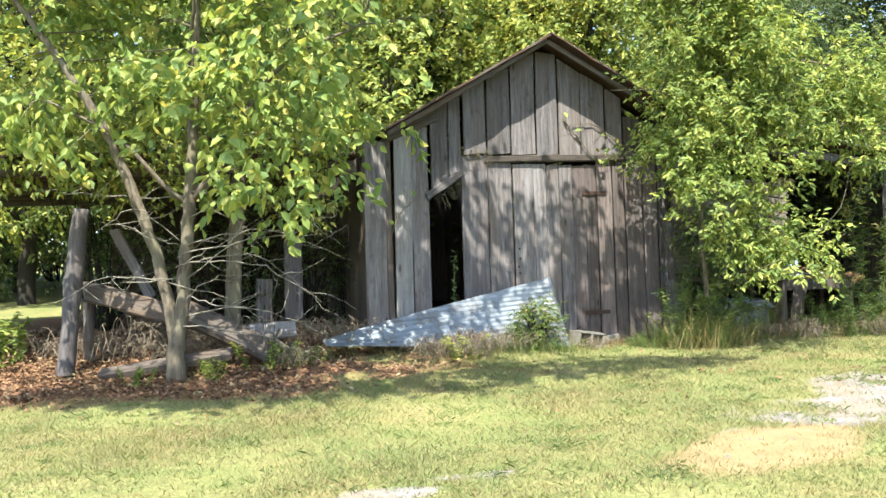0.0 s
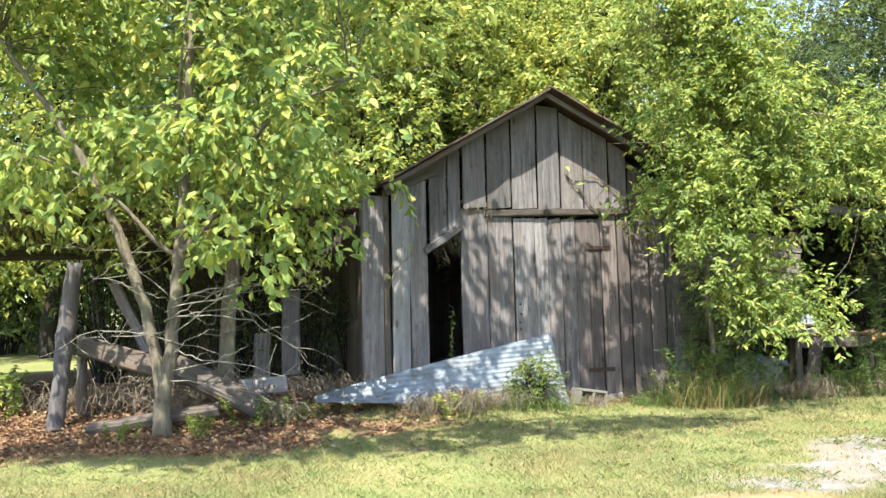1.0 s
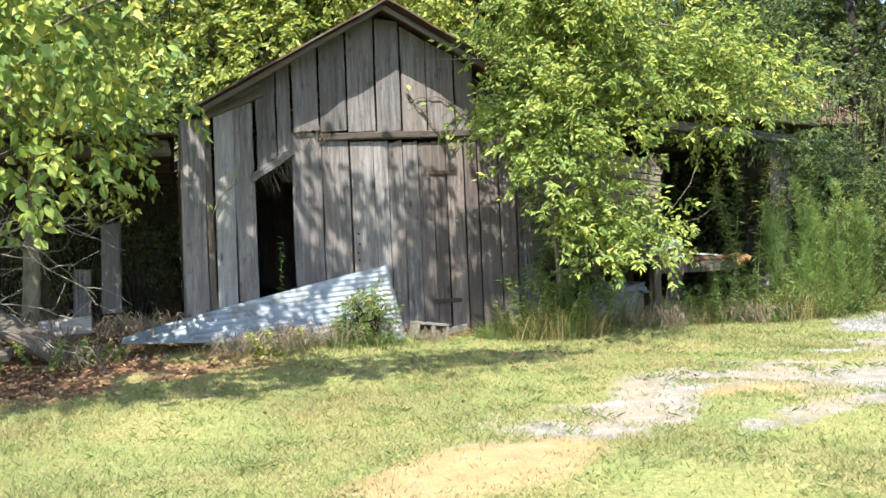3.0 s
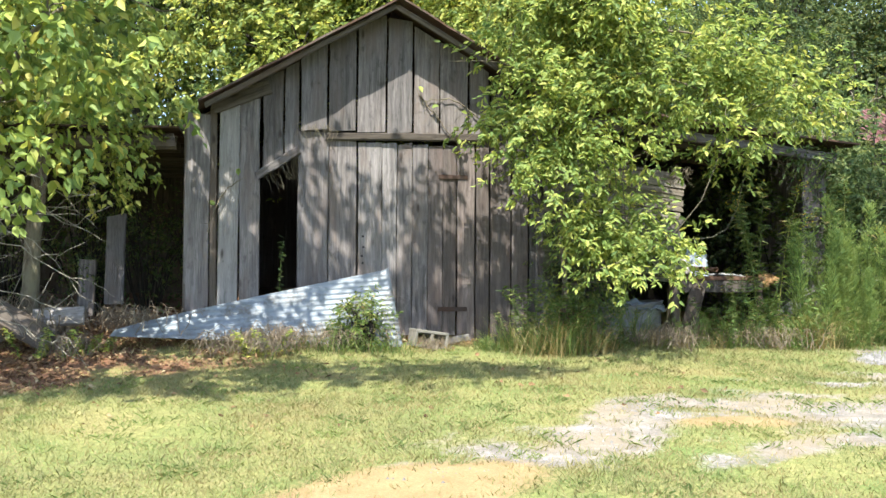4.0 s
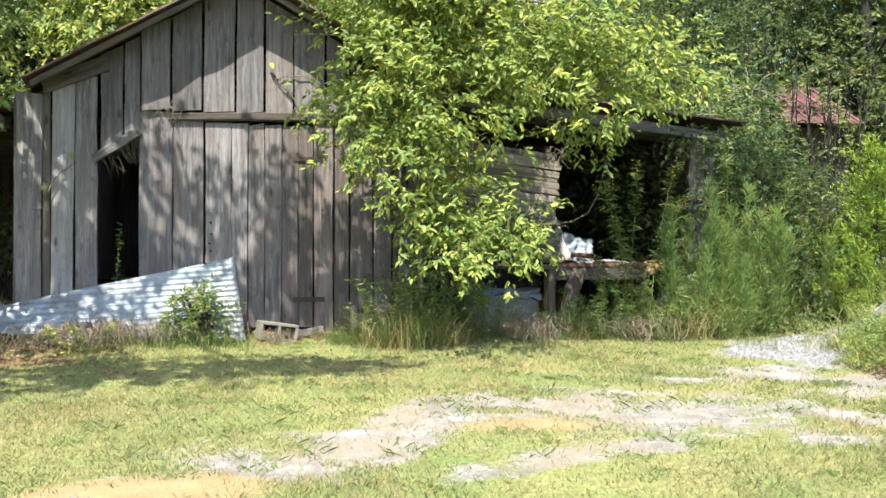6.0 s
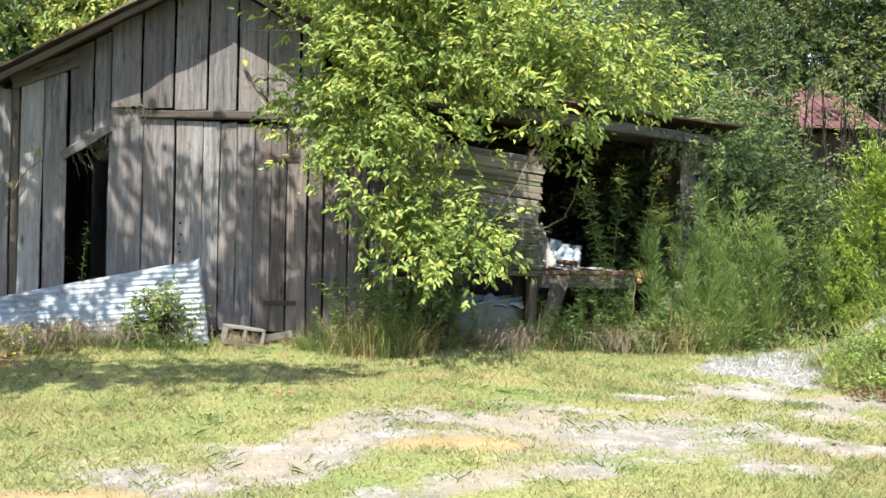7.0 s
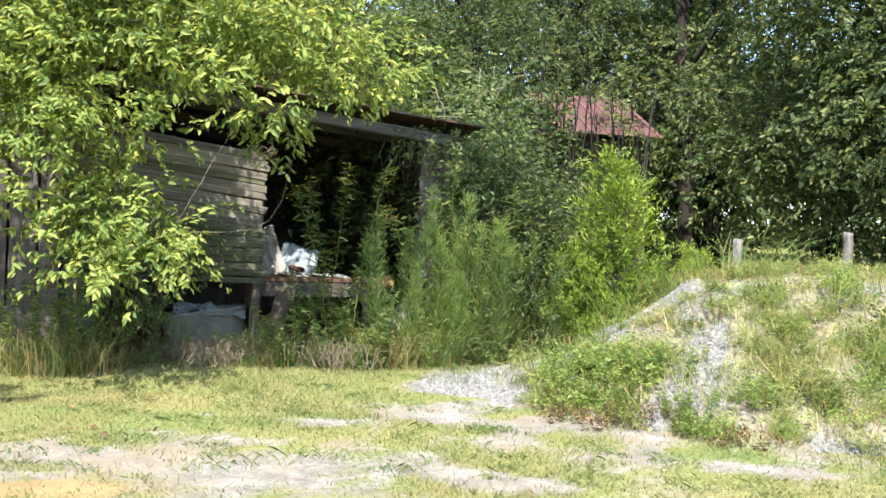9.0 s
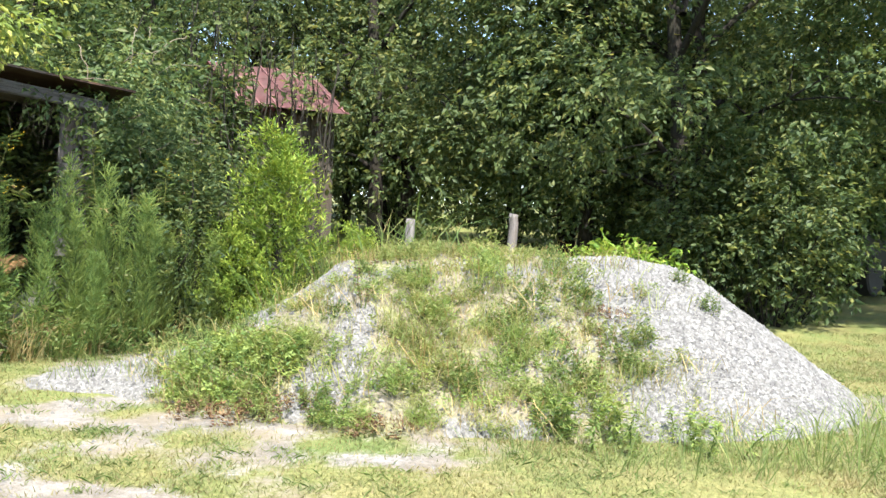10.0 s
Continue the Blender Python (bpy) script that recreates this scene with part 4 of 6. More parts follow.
LIGHT_LABEL = "leafy light green woodland tree behind the sheds"
DARK_LABEL = "dense dark green tree with boughs hanging to the ground"
protos = [wood_tree(31, LEAF_FRESH, 8.0, 2.6, 0.2, LIGHT_LABEL, 0.125, 2300), wood_tree(32, LEAF_MID, 9.0, 2.8, 0.22, LIGHT_LABEL, 0.125, 2300), wood_tree(33, LEAF_DARK, 9.5, 3.4, 0.19, DARK_LABEL, 0.105, 3000)]
PLACES = [(0, -1.5, 17.8, 20, 1.0), (0, 1.5, 19.5, 80, 1.0), (0, 3.0, 18.6, 140, 0.9), (1, -4.6, 18.4, 200, 1.0), (0, -8.0, 18.0, 260, 1.05), (1, -11.5, 19.0, 320, 1.1), (2, 5.2, 19.6, 10, 0.54), (0, -3.2, 22.5, 45, 1.2),
          (1, 0.5, 23.5, 100, 1.25), (1, 2.4, 24.5, 230, 1.1), (2, 14.3, 18.2, 5, 0.9), (2, 14.5, 15.7, 60, 0.95), (2, 15.3, 16.3, 130, 1.0), (2, 14.6, 19.5, 190, 1.15), (2, 20.8, 20.0, 250, 1.1),
          (1, 17.8, 13.6, 300, 0.9), (2, 22.0, 18.0, 20, 1.2), (2, 5.4, 17.2, 75, 0.5), (2, 7.0, 25.0, 15, 0.8), (2, 9.6, 25.4, 70, 0.95), (2, 7.0, 17.9, 222, 0.6), (1, 5.6, 22.5, 290, 0.62), (1, 13.5, 26.5, 150, 1.2), (0, 1.8, 21.8, 33, 1.1), (2, 9.6, 28.0, 33, 0.85), (2, 11.8, 23.0, 95, 1.1), (1, 22.5, 25.0, 61, 1.4), (2, 17.8, 22.8, 40, 1.25), (1, 12.8, 30.0, 80, 0.9), (2, 23.5, 16.5, 140, 1.15), (1, -6.4, 21.6, 50, 1.2), (1, -1.6, 20.6, 170, 1.15), (0, -9.8, 21.8, 110, 1.25), (0, 0.2, 17.7, 160, 0.95), (0, 2.7, 17.5, 30, 0.88)]
PLACES += [(1 + (i % 3 == 0), -26 + 4.4 * i + 2 * (i % 2), 43 + 5 * (i % 2) + 1.5 * math.sin(i * 2.1), (i * 77) % 360, 1.0 + 0.08 * math.sin(i * 1.7)) for i in range(20)]  # far wood
used = set()
for k, x, y, a, s in PLACES:
    m = pose(x, y, float(ground_z(x, y)), 0, 0, a) @ Matrix.Scale(s, 4)
    if k in used:
        t = copy_thing(protos[k], m)
        t.matrix_world = m
    else:
        protos[k].matrix_world = m
        used.add(k)


# unseen tall tree, added beyond the lawn so its boughs shade the thicket
OVER = [(13.0, 11.9, 7.2, 1.5, 0.8, 0.6), (16.4, 12.2, 7.2, 1.3, 0.9, 0.7), (20.5, 13.4, 8.6, 1.6, 1.2, 0.9), (15.5, 13.4, 7.9, 1.8, 0.8, 0.7)]
ox, oy, oz = 20.0, 12.4, float(ground_z(20.0, 12.4))
tree("spreading_tree", "unseen tall dark green tree added to shade the thicket", Matrix.Translation((ox, oy, oz)),
     [([(0, 0, -0.2), (0, 0, 3), (-0.2, 0, 6), (-0.3, 0, 8)], [0.3, 0.24, 0.18, 0.05]),
      ([(-0.1, 0, 5), (-2.5, -0.1, 6.4), (-5, -0.3, 6.6), (-7.2, -0.5, 6.6)], [0.12, 0.09, 0.06, 0.02])],
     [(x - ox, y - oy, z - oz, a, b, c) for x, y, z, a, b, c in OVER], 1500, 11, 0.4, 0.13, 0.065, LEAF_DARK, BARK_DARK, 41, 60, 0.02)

# ---- corrugated sheet ----
def tin_sheet():
    root = thing("corrugated_sheet", "loose galvanised corrugated iron sheet leaning on its edge against the barn", "metal sheet", BARN_M)
    nu, nv = 60, 96
    vs, fs = [], []
    for j in range(nv + 1):
        g = j / nv
        for i in range(nu + 1):
            f = i / nu
            u = -2.62 + 2.80 * f
            top = 0.98 + (1.61 - 0.98) * f ** 0.9 + (0.02 if f > 0.985 else 0)
            bot = 0.94 - 0.15 * f
            z = bot + (top - bot) * g
            ripple = (0.0052 + 0.0015 * noise.noise((f * 3, g * 3, 7))) * math.sin((z - 0.22 * f) / 0.052 * 6.283)
            curl = 0.05 * max(0, f - 0.93) / 0.07 * g
            d = -0.62 + 0.30 * g - 0.25 * (1 - f) + ripple - curl + 0.02 * noise.noise((f * 4, g * 2, 3))
            vs.append((u + 0.13 * (1 - g) * f + 0.012 * noise.noise((g * 6, f, 1)), d, z))
    for j in range(nv):
        for i in range(nu):
            q = j * (nu + 1) + i
            fs.append((q, q + 1, q + nu + 2, q + nu + 1))
    ob = part("sheet", mesh_from("sheet", vs, fs, True, TIN), None, root)
    ob.modifiers.new("thickness", "SOLIDIFY").thickness = 0.003
    return root


tin_sheet()

# ---- posts and fallen timber in front of the pole shed ----


def loose(name, label, category, a, b, w, t, material, seed, face=(0, -1, 0)):
    root = thing(name, label, category, Matrix.Translation(a))
    plank_between("timber", (0, 0, 0), Vector(b) - Vector(a), w, t, material, root, seed, face=face)
    return root


def pole(name, label, pts, radii, material, seed):
    """A crooked, knotty round timber."""
    r = random.Random(seed)
    v, f = tubes([smooth_path([Vector(p) - Vector(pts[0]) for p in pts], radii, 8, 0.008, r)], 10)
    me = mesh_from(name, v, f, True, material)
    ob = new(name, me)
    ob.location = pts[0]
    return tagged(ob, label, "post")


pole("wooden_post", "leaning weathered grey round post standing in dead leaves", [(-3.96, 9.8, 0.72), (-3.90, 9.8, 1.3), (-3.86, 9.8, 1.75), (-3.77, 9.8, 2.46)], [0.095, 0.085, 0.10, 0.08], WOOD, 1)
pole("wooden_post", "short grey post behind the leaning post", [(-3.88, 10.25, 0.85), (-3.88, 10.25, 1.7)], [0.06, 0.055], WOOD_DARK, 2)
pole("wooden_post", "upright pale grey pole holding the shed roof", [(-2.40, 10.6, 0.95), (-2.36, 10.6, 1.85), (-2.31, 10.62, 2.6), (-2.3, 10.64, 3.0)], [0.095, 0.085, 0.08, 0.075], BARK, 3)
loose("fallen_beam", "split grey timber fallen aslant among the posts", "timber", (-3.86, 10.15, 1.60), (-2.55, 10.1, 1.22), 0.22, 0.06, WOOD_DARK, 5, (0, -1, 0.3))
loose("fallen_beam", "heavy dark fallen timber resting on the ground", "timber", (-2.75, 10.0, 1.35), (-1.80, 9.95, 0.88), 0.24, 0.14, WOOD_DARK, 6, (0, -1, 0.4))
loose("broken_board", "bleached broken board end among fallen timber", "timber", (-2.12, 10.2, 1.10), (-1.62, 10.25, 1.13), 0.2, 0.04, WOOD_PALE, 7, (0, -1, 0.5))
loose("fallen_log", "weathered plank lying in dead leaves", "timber", (-3.52, 9.62, 0.74), (-2.2, 9.75, 0.92), 0.13, 0.09, WOOD_DARK, 8, (0, -0.5, 1))
loose("leaning_brace", "pale grey brace leaning inside the shed", "timber", (-3.85, 11.0, 2.32), (-3.42, 11.0, 1.5), 0.12, 0.05, WOOD, 9)
loose("hanging_board", "grey board standing in the shed's dark", "board", (-2.2, 11.45, 1.05), (-2.2, 11.5, 1.7), 0.2, 0.03, WOOD, 10)
loose("hanging_board", "grey board standing in the shed's dark", "board", (-1.82, 11.35, 1.2), (-1.82, 11.4, 2.2), 0.22, 0.03, WOOD, 11)

# ---- far red roofed house ----
house = thing("far_house", "distant outbuilding with a faded red metal roof among trees", "house", pose(9.35, 19.9, float(ground_z(9.35, 19.9)), 0, 0, 8))
part("wall", box_bm(1.8, 3.4, 2.75, 0.02, Matrix.Translation((0, 1.7, 1.37))), WOOD_DARK, house)
bm = bmesh.new()
vs = [bm.verts.new(p) for p in ((-1.0, -0.5, 2.75), (1.0, -0.5, 2.75), (1.0, 1.7, 3.8), (-1.0, 1.7, 3.8), (1.0, 3.9, 2.75), (-1.0, 3.9, 2.75))]
bm.faces.new((vs[0], vs[1], vs[2], vs[3]))
bm.faces.new((vs[3], vs[2], vs[4], vs[5]))
bmesh.ops.solidify(bm, geom=bm.faces[:], thickness=0.06)
part("roof", bm, RED_TIN, house)
for k in range(7):
    x = -0.9 + 0.3 * k
    part("roof_seam", box_bm(0.03, 2.42, 0.03, 0.004, pose(x, 0.6, 3.29, 25.5)), RED_TIN, house)

# ---- lawn ----


def scatter_ground(n, x0, x1, y0, y1, rng, weight):
    x, y = rng.uniform(x0, x1, n), rng.uniform(y0, y1, n)
    keep = rng.random(n) < weight(x, y)
    return x[keep], y[keep]


def lawn():
    rng = np.random.default_rng(5)

    def w(x, y):
        far = np.clip(1.25 - (y - 4.5) / 11, 0.35, 1)
        patch = np.clip(0.72 + 0.5 * waves(x, y, 2.2, 41), 0.15, 1)
        return far * patch * np.clip(1.1 - 1.5 * gravel_at(x, y), 0.05, 1) * np.clip(1.0 - 0.9 * straw_at(x, y), 0.1, 1) * np.clip(1 - 1.1 * litter_at(x, y), 0.05, 1) * (heap_h(x, y) < 0.02)

    x, y = scatter_ground(800000, -6.5, 17, 4.2, 13.5, rng, w)
    nx, ny = scatter_ground(50000, -6.5, 14, -3, 4.2, rng, lambda a, b: np.clip(0.7 + 0.4 * waves(a, b, 2.2, 41), 0.2, 1))
    x, y = np.concatenate([x, nx]), np.concatenate([y, ny])
    z = ground_z(x, y)
    b = np.stack([x, y, z - 0.004], -1)
    hgt = 0.016 + 0.024 * rng.random(len(x)) + 0.02 * np.clip(waves(x, y, 3.1, 44), 0, 1)
    d = rng.normal(size=(len(x), 3)) * 0.8
    d[:, 2] = 1
    return tagged(new("lawn_grass", tri_blades("lawn_grass", b, b + d * hgt[:, None], 0.006 + 0.005 * rng.random(len(x)), GRASS, rng)), "short sunlit lawn grass with yellowed patches", "grass", kind="stuff")


lawn()


def crabgrass():
    """Coarser clumps in the lawn and among the gravel."""
    rng = np.random.default_rng(15)
    cx, cy = scatter_ground(1300, -4, 15, 4.6, 12, rng, lambda x, y: (heap_h(x, y) < 0) * (litter_at(x, y) < 0.35) * (straw_at(x, y) < 0.5) * 0.8)
    m = 46
    rad = rng.uniform(0.05, 0.2, len(cx))[:, None]
    a, q = rng.uniform(0, 6.28, (len(cx), m)), np.sqrt(rng.random((len(cx), m)))
    x, y = (cx[:, None] + np.cos(a) * q * rad).ravel(), (cy[:, None] + np.sin(a) * q * rad * 0.8).ravel()
    b = np.stack([x, y, ground_z(x, y) - 0.004], -1)
    n = len(x)
    d = rng.normal(size=(n, 3)) * 0.95
    d[:, 2] = 1
    hgt = (rng.uniform(0.3, 1.0, (len(cx), m)) * (0.17 * rad + 0.014)).ravel()
    return tagged(new("crabgrass", blade_mesh("crabgrass", b, b + d * hgt[:, None], np.full(n, 0.006), GRASS_GREEN, rng)), "coarse green crabgrass clumps in the lawn and gravel", "grass", kind="stuff")


crabgrass()


def leaf_litter():
    rng = np.random.default_rng(6)
    x, y = scatter_ground(60000, -9, 4.5, 7.5, 12, rng, lambda x, y: np.clip(litter_at(x, y) * 1.4 - 0.35, 0, 1) + 0.004)
    n = len(x)
    c = np.stack([x, y, ground_z(x, y) + 0.012 + 0.02 * rng.random(n)], -1)
    a = rng.normal(size=(n, 3)) * np.array([1, 1, 0.35])
    return tagged(new("leaf_litter", leaf_mesh("leaf_litter", c, a, rng.uniform(0.03, 0.075, n), rng.uniform(0.012, 0.04, n), LITTER, rng, 0.3, 0.8)), "reddish brown dead leaves lying under the trees", "leaves", kind="stuff")


leaf_litter()


def gravel_stones():
    rng = np.random.default_rng(8)
    x, y = rng.uniform(6.2, 13.2, 120000), rng.uniform(8.3, 12.6, 120000)
    e = heap_h(x, y)
    keep = (e > 0.0) & (rng.random(120000) < np.clip(1.2 - 1.9 * heap_grown(x, y) - 0.3 * waves(x, y, 7, 62), 0.06, 1)) & (y < 11.6)
    x, y, e = x[keep], y[keep], e[keep]
    gx, gy = scatter_ground(26000, -0.5, 13, 5, 11.8, rng, lambda a, b: np.clip(gravel_at(a, b) * 1.5 - 0.6, 0, 1) * (heap_h(a, b) < 0))
    x, y = np.concatenate([x, gx]), np.concatenate([y, gy])
    z = np.concatenate([ground_z(x[:len(e)], y[:len(e)]) + e, ground_z(gx, gy)])
    n = len(x)
    size = 0.009 + 0.022 * rng.random(n) ** 2.5
    size[len(e):] *= 0.7
    corner = np.array([(1, 0, -.3), (-.5, .87, -.3), (-.5, -.87, -.3), (0.1, 0.1, 0.9)])
    ang = rng.uniform(0, 6.28, n)
    ca, sa = np.cos(ang), np.sin(ang)
    st = rng.uniform(0.7, 1.5, (n, 1))
    px = (corner[None, :, 0] * ca[:, None] - corner[None, :, 1] * sa[:, None]) * st
    py = (corner[None, :, 0] * sa[:, None] + corner[None, :, 1] * ca[:, None])
    v = np.stack([px, py, np.repeat(corner[None, :, 2], n, 0) * rng.uniform(0.5, 1.1, (n, 1))], -1) * size[:, None, None] + np.stack([x, y, z], -1)[:, None]

    def stones(name, w):
        k = len(w)
        me = bpy.data.meshes.new(name)
        me.vertices.add(k * 4)
        me.vertices.foreach_set("co", w.reshape(-1).astype(np.float32))
        me.loops.add(k * 9)
        me.loops.foreach_set("vertex_index", (np.arange(k)[:, None] * 4 + np.array([[0, 1, 3, 1, 2, 3, 2, 0, 3]])).reshape(-1).astype(np.int32))
        me.polygons.add(k * 3)
        me.polygons.foreach_set("loop_start", (np.arange(k * 3) * 3).astype(np.int32))
        me.materials.append(STONE)
        me.update(calc_edges=True)
        return me

    m = len(e)
    tagged(part("loose_stone", stones("loose_stone", v[:m] - np.array(PILE.location)), None, PILE), "loose pale angular stones on the heap's face", kind="stuff")
    return tagged(new("crushed_stone", stones("crushed_stone", v[m:])), "loose pale angular crushed stone", "gravel", kind="stuff")


gravel_stones()

# ---- shrubs, weeds and vines ----


def plant(name, label, category, leaves, stems, stem_mat, group=""):
    root = thing(name, label, category, None, group)
    if stems:
        v, f = tubes(stems, 5)
        tagged(part("stem", mesh_from("stem", v, f, True, stem_mat), None, root), kind="stuff")
    for k, me in enumerate(leaves):
        tagged(part(me.name.split(".")[0], me, None, root), kind="stuff" if "growth" in me.name else "")
    return root


def shrub(seed, leaf, blobs, n, leaf_l, leaf_w, label, per=9, spray=0.3, droop=0.2, name="shrub", group="shrubs by the sheds"):
    rng, r = np.random.default_rng(seed), random.Random(seed)
    anchor, way = inside(blobs, n, rng, 0.6)
    anchor[:, 2] = np.abs(anchor[:, 2])
    stems = []
    for a in anchor[rng.choice(n, min(26, n), replace=False)]:
        s = Vector((a[0] * 0.2, a[1] * 0.2, -0.05))
        e = Vector(a)
        stems.append(smooth_path([s, s.lerp(e, 0.5) + Vector((0, 0, 0.15)), e], [0.014, 0.009, 0.004], 4, 0.02, r))
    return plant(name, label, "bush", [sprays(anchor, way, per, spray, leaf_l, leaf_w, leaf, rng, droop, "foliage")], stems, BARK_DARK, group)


def feather_weed(seed, h=1.5, n=7):
    """Dog-fennel-like plume: upright stems with fine hair-like leaves."""
    rng, r = np.random.default_rng(seed), random.Random(seed)
    stems, base, tip = [], [], []
    for k in range(n):
        a = r.uniform(0, 6.28)
        b = Vector((math.cos(a), math.sin(a), 0)) * r.uniform(0, 0.2)
        hh = h * r.uniform(0.7, 1.05)
        e = b * 2.2 + Vector((r.uniform(-.08, .08), r.uniform(-.08, .08), hh))
        p = smooth_path([b, b.lerp(e, 0.5) + Vector((r.uniform(-.03, .03), 0, 0)), e], [0.007, 0.005, 0.002], 8, 0.008, r)
        stems.append(p)
        for q, _ in p[3:]:
            for j in range(14):
                a = r.uniform(0, 6.28)
                f = q.z / hh
                ln = r.uniform(0.06, 0.20) * (1.25 - 0.8 * f)
                s = q + Vector((0, 0, r.uniform(-0.05, 0.05)))
                t = s + Vector((math.cos(a) * ln * 0.75, math.sin(a) * ln * 0.75, ln * 0.7))
                for w in range(3):
                    u = s.lerp(t, r.uniform(0.0, 0.8))
                    base.append(u)
                    tip.append(u + (t - s) * 0.35 + Vector((r.uniform(-.05, .05), r.uniform(-.05, .05), r.uniform(0.0, .07))))
    m = len(base)
    me = blade_mesh("foliage", np.array(base), np.array(tip), np.full(m, 0.0045), LEAF_FEATHER, rng)
    return plant("feathery_weed", "tall feathery green weed clump beside the lean-to", "weed", [me], stems, LEAF_WEED, "weeds along the sheds")


def stalk_weed(seed, h, leaf_l, leaf_w, n_stem, flower=False, leaf=None, label="upright leafy green weed stalk at the barn's foot"):
    rng, r = np.random.default_rng(seed), random.Random(seed)
    stems, c, a, fl = [], [], [], []
    for k in range(n_stem):
        ang = r.uniform(0, 6.28)
        b = Vector((math.cos(ang), math.sin(ang), 0)) * r.uniform(0, 0.05 * n_stem)
        hh = h * r.uniform(0.7, 1.0)
        e = b * 1.8 + Vector((r.uniform(-.3, .3) * h, r.uniform(-.25, .25) * h, hh))
        p = smooth_path([b, b.lerp(e, 0.45) + Vector((r.uniform(-.05, .05), r.uniform(-.05, .05), 0.1 * h)), e], [0.006, 0.0045, 0.002], 10 if h < 1.2 else 20, 0.006, r)
        stems.append(p)
        for q, _ in p[3:]:
            for j in range(r.choice((2, 3, 4, 6))):
                t = r.uniform(0, 6.28)
                c.append(q + Vector((0, 0, r.uniform(-0.04, 0.04))))
                a.append((math.cos(t), math.sin(t), r.uniform(-0.5, 0.7)))
        if flower:
            for j in range(16):
                fl.append(e + Vector((r.gauss(0, 0.05), r.gauss(0, 0.05), r.uniform(-0.14, 0.06))))
    n = len(c)
    sz = rng.uniform(0.6, 1.1, n)
    out = [leaf_mesh("foliage", np.array(c), np.array(a), leaf_l * sz, leaf_w * sz, leaf or LEAF_WEED, rng, 0.2, 0.9)]
    if fl:
        m = len(fl)
        out.append(leaf_mesh("bloom_growth", np.array(fl), rng.normal(size=(m, 3)), np.full(m, 0.02), np.full(m, 0.014), FLOWER, rng))
    return plant("leafy_weed" if not flower else "goldenrod", label, "weed", out, stems, LEAF_WEED, "weeds along the sheds")


def leafy_mound(seed, leaf, h, rad, n, leaf_l, leaf_w, label):
    """Low many-stemmed weed with small leaves."""
    rng, r = np.random.default_rng(seed), random.Random(seed)
    anchor, way = inside([(0, 0, 0.0, rad, rad, h), (rad * 0.4, rad * 0.2, 0.0, rad * 0.5, rad * 0.5, h * 1.35)], n, rng, 0.55)
    anchor[:, 2] = np.abs(anchor[:, 2])
    way[:, 2] = np.abs(way[:, 2]) + 0.4
    stems = [smooth_path([(a[0] * 0.3, a[1] * 0.3, -0.02), (a[0] * 0.7, a[1] * 0.7, a[2] * 0.6), tuple(a)], [0.003, 0.0025, 0.0015], 3, 0.006, r) for a in anchor[::4]]
    way[::3] *= 1.6
    return plant("low_weed", label, "weed", [sprays(anchor, way, 8, 0.09, leaf_l, leaf_w, leaf, rng, -0.1, "foliage")], stems, LEAF_WEED, "weeds on the gravel pile")


def grass_tuft(seed, h, n, spread, material, label, width=0.006, name="grass_tuft"):
    """Upright blades that bow outwards."""
    rng = np.random.default_rng(seed)
    b = np.stack([rng.normal(0, spread * 0.35, n), rng.normal(0, spread * 0.35, n), np.full(n, -0.02)], -1)
    hh = h * rng.uniform(0.35, 1.05, n)
    lean = rng.normal(0, 0.25, (n, 2)) + b[:, :2] * 0.6
    mid = b.copy()
    mid[:, :2] += lean * hh[:, None]
    mid[:, 2] = hh * 0.62
    tip = b.copy()
    tip[:, :2] += lean * hh[:, None] * 3.0
    tip[:, 2] = hh * rng.uniform(0.75, 1.0, n)
    s = np.stack([np.cos(rng.uniform(0, 6.28, n)), np.sin(rng.uniform(0, 6.28, n)), np.zeros(n)], -1) * width * 0.5
    v = np.concatenate([np.stack([b - s, b + s, mid + s, mid - s], 1), np.stack([mid - s, mid + s, tip + s * 0.2, tip - s * 0.2], 1)])
    root = thing(name, label, "grass", None, "tufts of tall grass")
    tagged(part("blade_growth", quad_mesh("blade_growth", v, material), None, root), kind="stuff")
    return root


def place(proto_list, spots, rng):
    """Stands copies of the plants at (x, y, size), the first of each kind being the plant itself."""
    fresh = list(proto_list)
    for k, (x, y, s) in enumerate(spots):
        i = k % len(proto_list)
        z = float(ground_z(x, y)) + max(0.0, float(heap_h(x, y)))
        m = pose(x, y, z - 0.01, 0, 0, rng.uniform(0, 360)) @ Matrix.Scale(s * rng.uniform(0.9, 1.1), 4)
        ob = proto_list[i]
        if ob in fresh:
            fresh.remove(ob)
            ob.matrix_world = m
        else:
            copy_thing(ob, m).matrix_world = m


rw = random.Random(77)
# feathery plumes and leafy stalks along the lean-to
place([feather_weed(51, 1.55, 8), feather_weed(52, 1.35, 7)], [(5.95, 11.95, 1.0), (6.35, 12.15, 0.9), (6.8, 12.35, 0.9), (6.55, 12.05, 0.65), (6.65, 12.4, 1.05), (7.1, 12.5, 0.8), (7.45, 12.65, 0.75), (8.6, 12.4, 0.5)], rw)
place([stalk_weed(61, 1.9, 0.12, 0.015, 5, True, None, "tall goldenrod with narrow leaves in front of the lean-to"), stalk_weed(62, 1.7, 0.12, 0.015, 5, False, None, "tall narrow-leaved weed in front of the lean-to")],
      [(5.38, 11.9, 0.95), (5.72, 12.05, 0.6), (5.15, 12.0, 0.45), (6.9, 12.6, 0.9), (7.1, 12.9, 1.0), (6.45, 12.7, 1.1)], rw)
